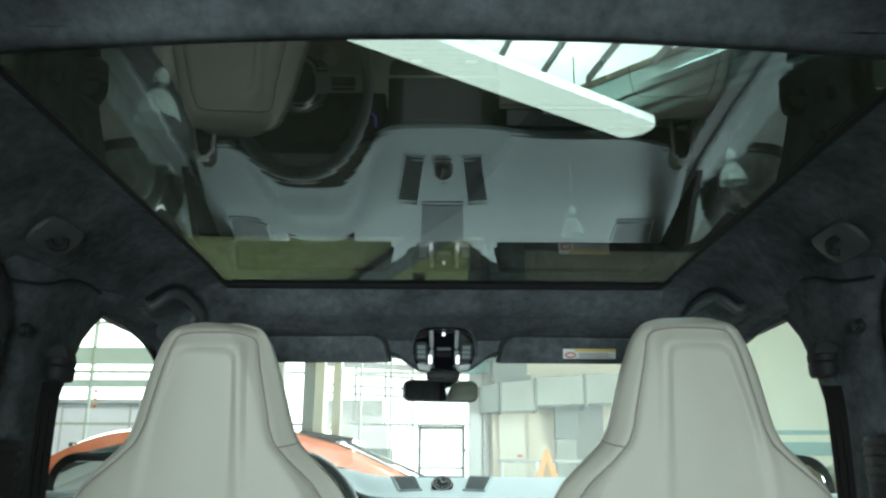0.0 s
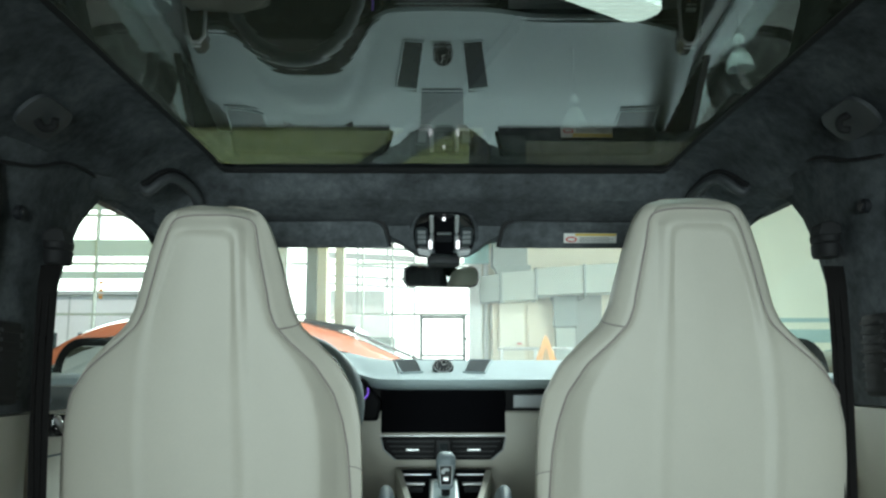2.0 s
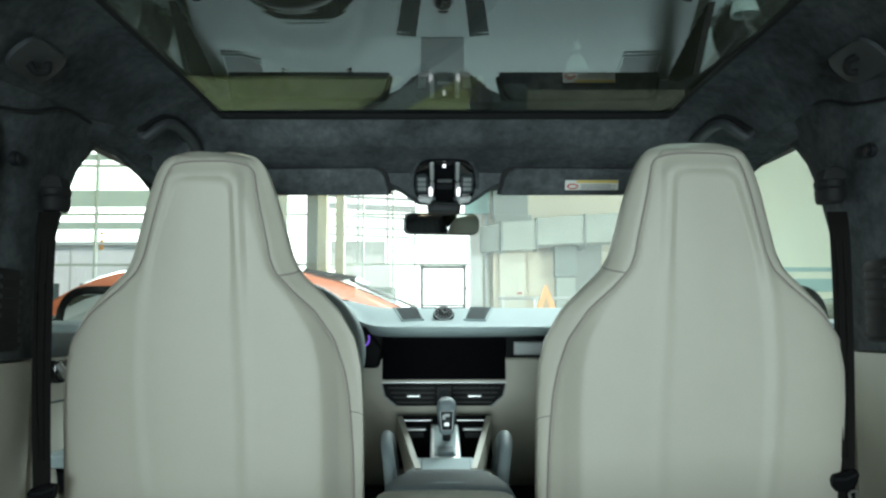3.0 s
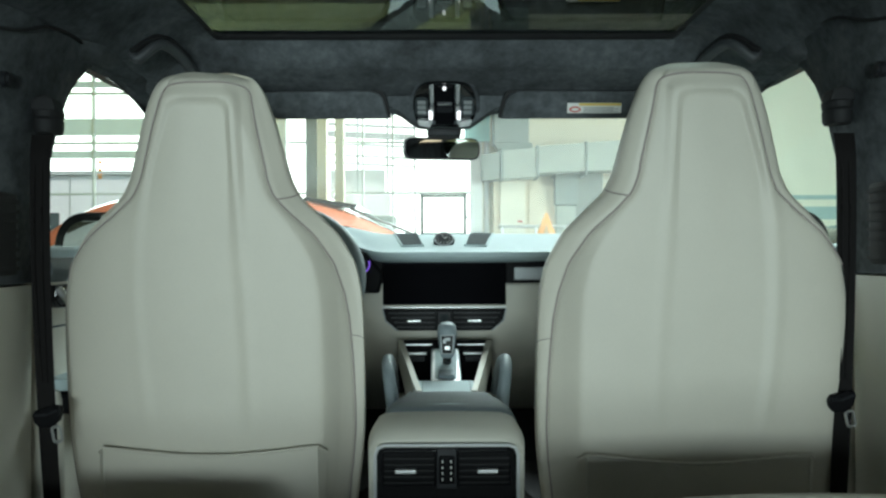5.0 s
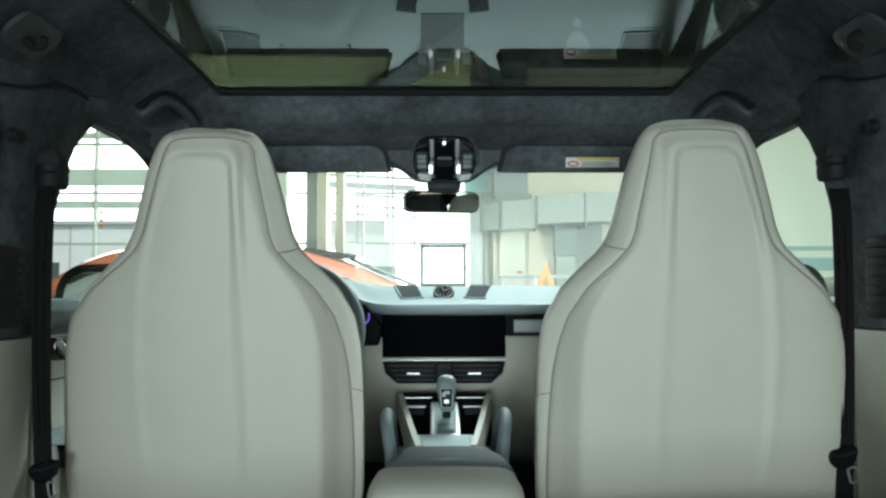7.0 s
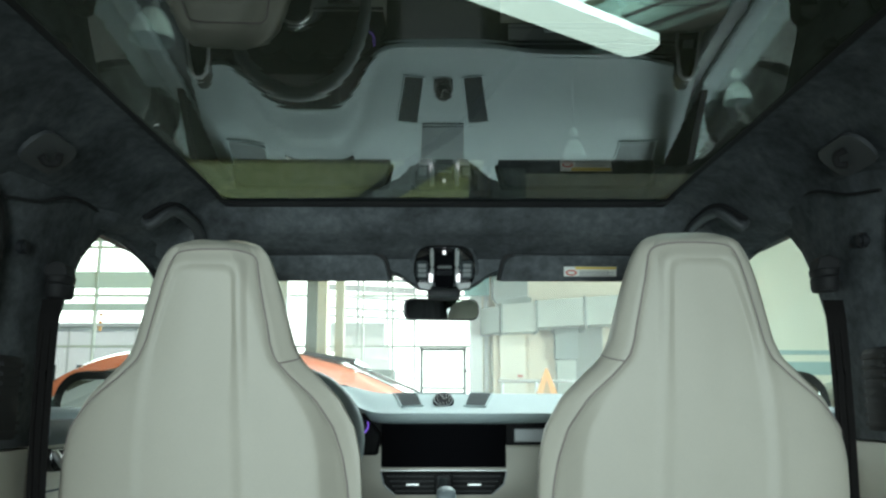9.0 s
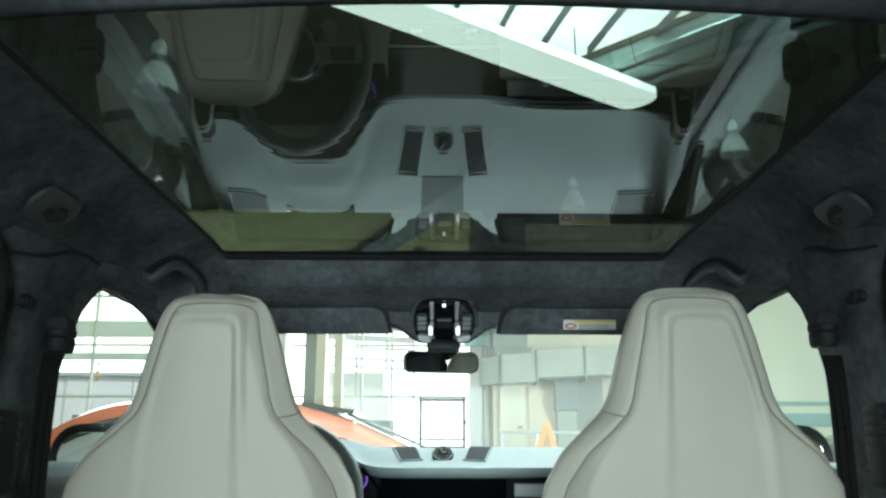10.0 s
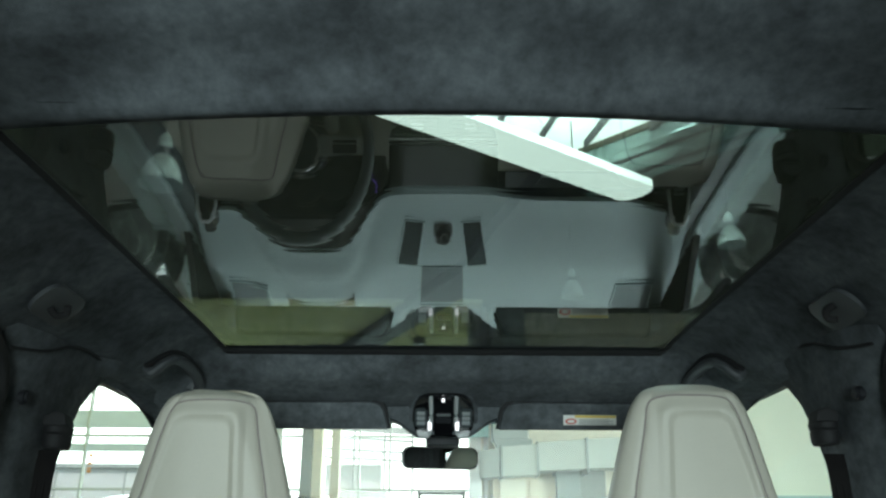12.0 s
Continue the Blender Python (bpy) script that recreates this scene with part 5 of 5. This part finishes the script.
# air duct with its riser, drop and elbow
YD = 10.9
dc = thing("air_duct", (1.4, YD, 2.3), "galvanised rectangular air duct along the wall", "air duct")
part("main_run", loft([[(x, YD - 0.15, z0), (x, YD + 0.35, z0), (x, YD + 0.35, z1), (x, YD - 0.15, z1)] for x, z0, z1 in ((0.82, 2.13, 2.49), (1.28, 2.15, 2.53), (1.30, 2.20, 2.55), (2.9, 2.27, 2.66), (3.1, 2.27, 2.66))]), ZINC, dc)
for x in (0.83, 1.29, 1.92, 2.72):
    part("flange", box(x - 0.014, x + 0.014, YD - 0.17, YD + 0.37, 2.11 + 0.05 * (x - 0.8), 2.52 + 0.08 * (x - 0.8), 0.003), STEEL, dc)
part("elbow", loft([[(0.80, YD - 0.14, 2.13), (0.80, YD + 0.34, 2.13), (0.80, YD + 0.34, 2.48), (0.80, YD - 0.14, 2.48)], [(0.44, YD + 0.55, 2.14), (0.62, YD + 0.9, 2.14), (0.62, YD + 0.9, 2.49), (0.44, YD + 0.55, 2.49)]]), STEEL, dc)
part("riser", box(0.74, 1.20, YD + 0.05, YD + 0.5, 2.62, 4.4, 0.01), STEEL, dc, "grey riser duct")
part("riser_foot", prism([(0.74, 2.62), (1.24, 2.62), (1.26, 2.50), (0.84, 2.42)], "y", YD + 0.05, YD + 0.3), STEEL, dc)
part("drop", box(1.55, 1.85, YD + 0.1, YD + 0.5, 1.80, 2.24, 0.01), STEEL, dc, "grey duct drop")
part("drop_foot", box(1.57, 1.83, YD + 0.14, YD + 0.46, 1.30, 1.795, 0.01), ZINC, dc)
part("drop_side", box(1.855, 2.22, YD + 0.3, YD + 0.6, 1.4, 2.3, 0.01), TAUPE, dc)
tb = thing("notice_board", (0.55, 11.5, 2.7), "teal board high on the wall", "board")
part("board", box(0.36, 0.70, 11.12, 11.16, 2.66, 3.20, 0.005), TEAL, tb)
solid("wall_pilaster", box(0.44, 0.60, 11.2, 11.6, 0, ZR, 0.01), WALLW, "white wall pilaster", "pilaster", "structure")
solid("wall_pipe", tube([(0.66, 11.3, 0), (0.66, 11.3, ZR)], 0.035, 10), WALLW, "white wall pipe", "pipe", "structure")
bx = thing("wall_cabinet", (1.2, 11.3, 0), "cream tall double door cabinet against the wall", "cabinet")
part("body", box(0.74, 1.75, 11.15, 11.58, 0, 2.16, 0.01), WALL, bx)
part("door", box(0.83, 1.165, 11.12, 11.15, 0.1, 2.12, 0.004), WALLC, bx)
part("door", box(1.215, 1.55, 11.12, 11.15, 0.1, 2.12, 0.004), WALL, bx)
part("red_handle", box(1.06, 1.13, 11.10, 11.12, 1.575, 1.60, 0.003), LABEL_R, bx)
rl = thing("low_barrier", (1.2, 10.4, 0), "white low barrier rail", "barrier")
part("rail", tube([(0.75, 10.4, 1.50), (3.0, 10.4, 1.50)], 0.02, 8), WALLW, rl)
for x in (0.8, 1.22, 2.2, 2.95):
    part("post", tube([(x, 10.4, 0), (x, 10.4, 1.5)], 0.018, 8), WALLW, rl)

# caution sign on its stand
cn = thing("caution_sign", (0.765, 5.95, 0), "amber triangular caution sign on a thin stand", "warning sign")
part("triangle", prism([(0.765 - 0.12, 1.17), (0.765 + 0.12, 1.17), (0.772, 1.465), (0.758, 1.465)], "y", 5.95, 5.97, 0.004), CONE, cn)
part("inner_panel", prism([(0.765 - 0.05, 1.21), (0.765 + 0.05, 1.21), (0.765, 1.385)], "y", 5.943, 5.95), CONE2, cn, "dull amber inner triangle")
part("pole", tube([(0.765, 5.985, 0.02), (0.765, 5.985, 1.40)], 0.012, 8), DSTEEL, cn)
part("base", disc((0.765, 5.985, 0.012), 0.16, 0.024, tilt(90), 24, 0.005), RUBBER, cn)

# ---- orange car, seen from its side ----


def orange_car():
    c = thing("parked_car", (-2.0, 7.8, 0), "bright orange sport utility coupe with a black roof spoiler", "car")
    prof = [(0.36, 0.45), (0.38, 0.75), (0.28, 1.02), (0.05, 1.16), (-0.32, 1.33), (-0.75, 1.52), (-1.05, 1.61), (-1.25, 1.655), (-1.9, 1.69), (-2.5, 1.675), (-2.80, 1.635), (-3.05, 1.54), (-3.28, 1.40), (-3.60, 1.16), (-4.2, 1.06), (-4.55, 0.9), (-4.62, 0.6), (-4.6, 0.4)]
    sp = spline([(x, 0, z) for x, z in prof], 5)
    rings = []
    for y, k, tuck in ((6.92, 0.93, 0.0), (6.96, 0.98, 0.0), (7.05, 1.0, 0.0), (7.8, 1.01, 0.0), (8.6, 1.0, 0.0), (8.7, 0.96, 0.0), (8.75, 0.9, 0.0)):
        rings.append([(p.x, y + (0.20 if y < 7.8 else -0.20) * max(0, (p.z - 0.95) / 0.75) * (1 if abs(y - 7.8) > 0.1 else 0), 0.4 + (p.z - 0.4) * k) for p in sp])
    part("body", loft(rings), ORANGE, c, "orange painted body")
    glass = [(-0.85, 1.24), (-1.15, 1.46), (-1.8, 1.565), (-2.45, 1.555), (-2.85, 1.46), (-3.30, 1.18), (-2.2, 1.12)]
    for y, q in ((6.93, 1), (8.72, -1)):
        bm = loft([[(x, y + q * (0.20 * (z - 0.95) / 0.75 - dd), z) for x, z in glass] for dd in (-0.01, 0.03)])
        part("side_glass", bm, CARGLASS, c, "dark side glass")
        line = [(x, y + q * (0.20 * (z - 0.95) / 0.75 - 0.028), z + 0.008) for x, z in glass[:6]]
        part("window_trim", tube(line, 0.012, 6), CHROME, c, "silver window trim")
    bm = loft([[(0.02 - dd, 7.15, 1.22), (0.02 - dd, 8.45, 1.22), (-0.68 - dd, 8.3, 1.53), (-0.68 - dd, 7.25, 1.53)] for dd in (-0.05, 0.01)])
    part("rear_glass", bm, CARGLASS, c, "dark rear glass")
    part("spoiler", prism([(-0.70, 1.595), (-1.15, 1.665), (-1.18, 1.63), (-0.72, 1.56)], "y", 7.18, 8.45, 0.008), BLACK, c, "black roof spoiler")
    part("hatch_edge", tube([(-0.76, 7.16, 1.56), (-0.5, 7.13, 1.455), (-0.18, 7.09, 1.32)], 0.016, 6), BLACK, c)
    for x in (-0.62, -3.72):
        for y in (6.98, 8.68):
            w = part("wheel", disc((x, y, 0.37), 0.37, 0.24, None, 32, 0.03), RUBBER, c, "black tyre")
            part("rim", disc((x, y + (-0.125 if y < 7.8 else 0.125), 0.37), 0.26, 0.02, None, 24, 0.005), ALU, w)
    return c


orange_car()


def dark_car():
    c = thing("parked_car", (5.3, 8.7, 0), "dark parked saloon beyond the passenger window", "car")
    prof = [(4.0, 0.4), (3.95, 0.85), (4.1, 1.10), (4.25, 1.38), (4.5, 1.47), (5.0, 1.50), (5.6, 1.46), (6.2, 1.15), (7.2, 1.0), (7.6, 0.8), (7.6, 0.4)]
    sp = spline([(x, 0, z) for x, z in prof], 4)
    part("body", loft([[(p.x, y + (0.15 if y < 9 else -0.15) * max(0, (p.z - 0.9) / 0.6), 0.4 + (p.z - 0.4) * k) for p in sp] for y, k in ((8.1, 0.93), (8.2, 1.0), (9.6, 1.0), (9.7, 0.93))]), BLACK, c)
    bm = loft([[(x, 8.13 + 0.15 * (z - 0.9) / 0.6 - dd, z) for x, z in ((4.25, 1.12), (4.42, 1.36), (5.0, 1.42), (5.5, 1.38), (5.95, 1.12))] for dd in (0.02, -0.03)])
    part("side_glass", bm, CARGLASS, c)
    for x in (4.7, 6.9):
        w = part("wheel", disc((x, 8.2, 0.33), 0.33, 0.2, None, 28, 0.03), RUBBER, c)
        part("rim", disc((x, 8.09, 0.33), 0.22, 0.02, None, 20, 0.004), ALU, w)


dark_car()
gb = thing("wall_rail", (6, 11.55, 1.9), "thin grey rail along the cream hall wall", "rail")
part("wall_stripe", box(3.61, 9.0, 11.57, 11.6, 1.90, 1.96, 0.004), BEAM, gb)
part("wall_stripe", box(3.61, 9.0, 11.575, 11.6, 1.62, 1.80, 0.004), BEAM, gb)

# ---- hall roof with its skylight ----
# the skylight's glazing is a slanted strip: its edge and bars run askew to the car
SX, SY, SQ = 1.206, 6.511, Vector((0.70, -0.714, 0)).normalized()
SN = Vector((-SQ.y, SQ.x, 0))


def sky_at(along, across, z):
    return Vector((SX, SY, 0)) + SQ * along - SN * across + Vector((0, 0, z))


def flat_quad(along0, along1, across0, across1, z0, z1):
    ring = [sky_at(a, c, 0) for a, c in ((along0, across0), (along1, across0), (along1, across1), (along0, across1))]
    return loft([[p + Vector((0, 0, z)) for p in ring] for z in (z0, z1)])


hc = bmesh.new()
for a0, a1, c0, c1 in ((-40, 40, -40, 0), (-40, 40, 2.0, 40), (-40, -0.3, 0, 2.0), (2.4, 40, 0, 2.0)):
    ring = [sky_at(a, c, 0) for a, c in ((a0, c0), (a1, c0), (a1, c1), (a0, c1))]
    loft([[p + Vector((0, 0, z)) for p in ring] for z in (ZR, ZR + 0.2)], bm=hc)
for co, no in (((0, YW + 0.1, 0), (0, 1, 0)), ((0, -4.6, 0), (0, -1, 0)), ((14.1, 0, 0), (1, 0, 0)), ((-15.4, 0, 0), (-1, 0, 0))):
    bmesh.ops.bisect_plane(hc, geom=hc.verts[:] + hc.edges[:] + hc.faces[:], plane_co=co, plane_no=no, clear_outer=True)
solid("hall_ceiling", hc, BROWN, "brown board hall ceiling around the skylight", "ceiling", "structure")
solid("window_soffit", box(-15.4, 0.62, 10.9, YW + 0.1, ZR - 0.06, ZR - 0.01), OLIVE, "paler yellow ceiling near the window wall, window light put into its colour", "ceiling", "structure")
sl = thing("skylight", (SX, SY, ZR), "slanting glazed skylight with dark bars", "skylight", kind="structure")
part("daylight_pane", flat_quad(-0.4, 2.5, -0.1, 2.1, ZR + 0.05, ZR + 0.09), SKYPANE, sl, "bright frosted glazing")
for k in range(-3, 3):
    x = 0.93 + 0.42 * k
    top = 6.42 - 0.40 * (0.90 - x) if x < 1.2 else 6.42 - 0.62 * (x - 1.2)
    part("bar", loft([[(x - 0.2 * (y - 5.82) + dx, y, z) for dx, z in ((-0.008, ZR - 0.03), (0.008, ZR - 0.03), (0.008, ZR + 0.045), (-0.008, ZR + 0.045))] for y in (4.6, top)]), DSTEEL, sl, "dark glazing bar")
for a, b, mat in ((-0.14, -0.02, BEAM), (-0.20, -0.145, DSTEEL), (-0.42, -0.21, BEAM), (-0.50, -0.425, DSTEEL), (-0.62, -0.505, BEAM)):
    part("edge_beam", flat_quad(-0.3, 3.2, a, b, ZR - 0.12, ZR - 0.004), mat, sl, "steel edge beam")

lp = thing("pendant_lamp", (0.8, 5.8, 4.1), "long white linear hall lamp with a rounded end", "lamp")
a, b = Vector((-2.2, 3.62, 4.1)), Vector((1.66, 6.42, 4.1))
dv = (b - a).normalized()
sd = Vector((-dv.y, dv.x, 0))
RW = 0.185
out = [a + sd * RW, a - sd * RW] + [b + sd * (-RW * math.cos(t)) + dv * (0.11 * math.sin(t)) for t in (math.pi * k / 14 for k in range(15))]
part("diffuser", loft([[p + Vector((0, 0, h)) for p in out] for h in (0, 0.07)]), LAMPW, lp, "white glowing diffuser")
for t in (0.2, 0.85):
    q = a.lerp(b, t)
    part("suspension_wire", tube([q + Vector((0, 0, 0.07)), Vector((q.x, q.y, ZR + 0.29))], 0.006, 6), DSTEEL, lp)


def bell_lamp(x, y, z, k):
    b = thing("bell_lamp", (x, y, z), "pale enamel bell lamp with a dark collar hung from the ceiling", "lamp", "bell lamps")
    prof = [(0.150, 0.0), (0.147, 0.012), (0.136, 0.06), (0.112, 0.13), (0.080, 0.18), (0.056, 0.205)]
    turn = [(math.cos(2 * math.pi * q / 28), math.sin(2 * math.pi * q / 28)) for q in range(28)]
    for nm, rows, mat, shut in (("shade", prof + [(r - 0.004, h - 0.003) for r, h in reversed(prof)], ENAMEL, False),
                                ("collar", ((0.055, 0.20), (0.064, 0.207), (0.064, 0.25), (0.050, 0.262)), BLACK, True),
                                ("cap", ((0.048, 0.262), (0.054, 0.30), (0.048, 0.34), (0.024, 0.375), (0.010, 0.385)), ENAMEL, True)):
        part(nm, loft([[(x + k * r * c, y + k * r * q, z + k * h) for c, q in turn] for r, h in rows], True, shut), mat, b)
    part("cord", tube([(x, y, z + 0.384 * k), (x, y, ZR + 0.05)], 0.006, 6), DSTEEL, b)


for x, y, z, k in ((-1.86, 5.03, 3.52, 1.0), (1.39, 8.15, 3.70, 0.82), (2.55, 6.70, 3.74, 0.82)):
    bell_lamp(x, y, z, k)
line = [Vector((-1.60, 14.2, ZR - 0.1)), Vector((-1.45, 13.7, ZR - 0.1)), Vector((0.50, 9.3, ZR - 0.1)), Vector((1.0, 7.2, ZR - 0.1)), Vector((1.15, 6.6, ZR - 0.1))]
bm = loft([[p + Vector((-0.25, 0, 0.08)), p + Vector((0.25, 0, 0.08)), p + Vector((0.25, 0, -0.08)), p + Vector((-0.25, 0, -0.08))] for p in line])
solid("roof_beam", bm, DSTEEL, "dark steel roof beam", "beam", "structure")
sp = thing("ceiling_spotlight", (-0.27, 12.7, 4.3), "black ceiling spotlight on stretched cables", "spotlight")
part("body", disc((-0.275, 12.9, 4.40), 0.10, 0.16, tilt(90), 16, 0.01), BLACK, sp)
part("stem", tube([(-0.27, 12.6, 4.5), (-0.27, 12.2, 4.49)], 0.03, 8), BLACK, sp)
part("cable", tube([(-1.03, 13.1, 4.48), (-0.30, 13.6, 4.45)], 0.022, 6), BLACK, sp)
part("cable", tube([(-0.71, 12.15, 4.48), (1.1, 13.5, 4.46)], 0.012, 6), BLACK, sp)
# wall behind the car with its windows
bw = bmesh.new()
for x0, x1, z0, z1 in ((-15.4, 14.1, 0, 0.12), (-15.4, 14.1, 2.0, ZR), (-15.4, -1.8, 0.12, 2.0), (4.4, 14.1, 0.12, 2.0)):
    add_box(bw, x0, x1, -4.6, -4.3, z0, z1)
solid("wall_rear", bw, WALLW, "white hall wall with a wide window", "wall", "structure")
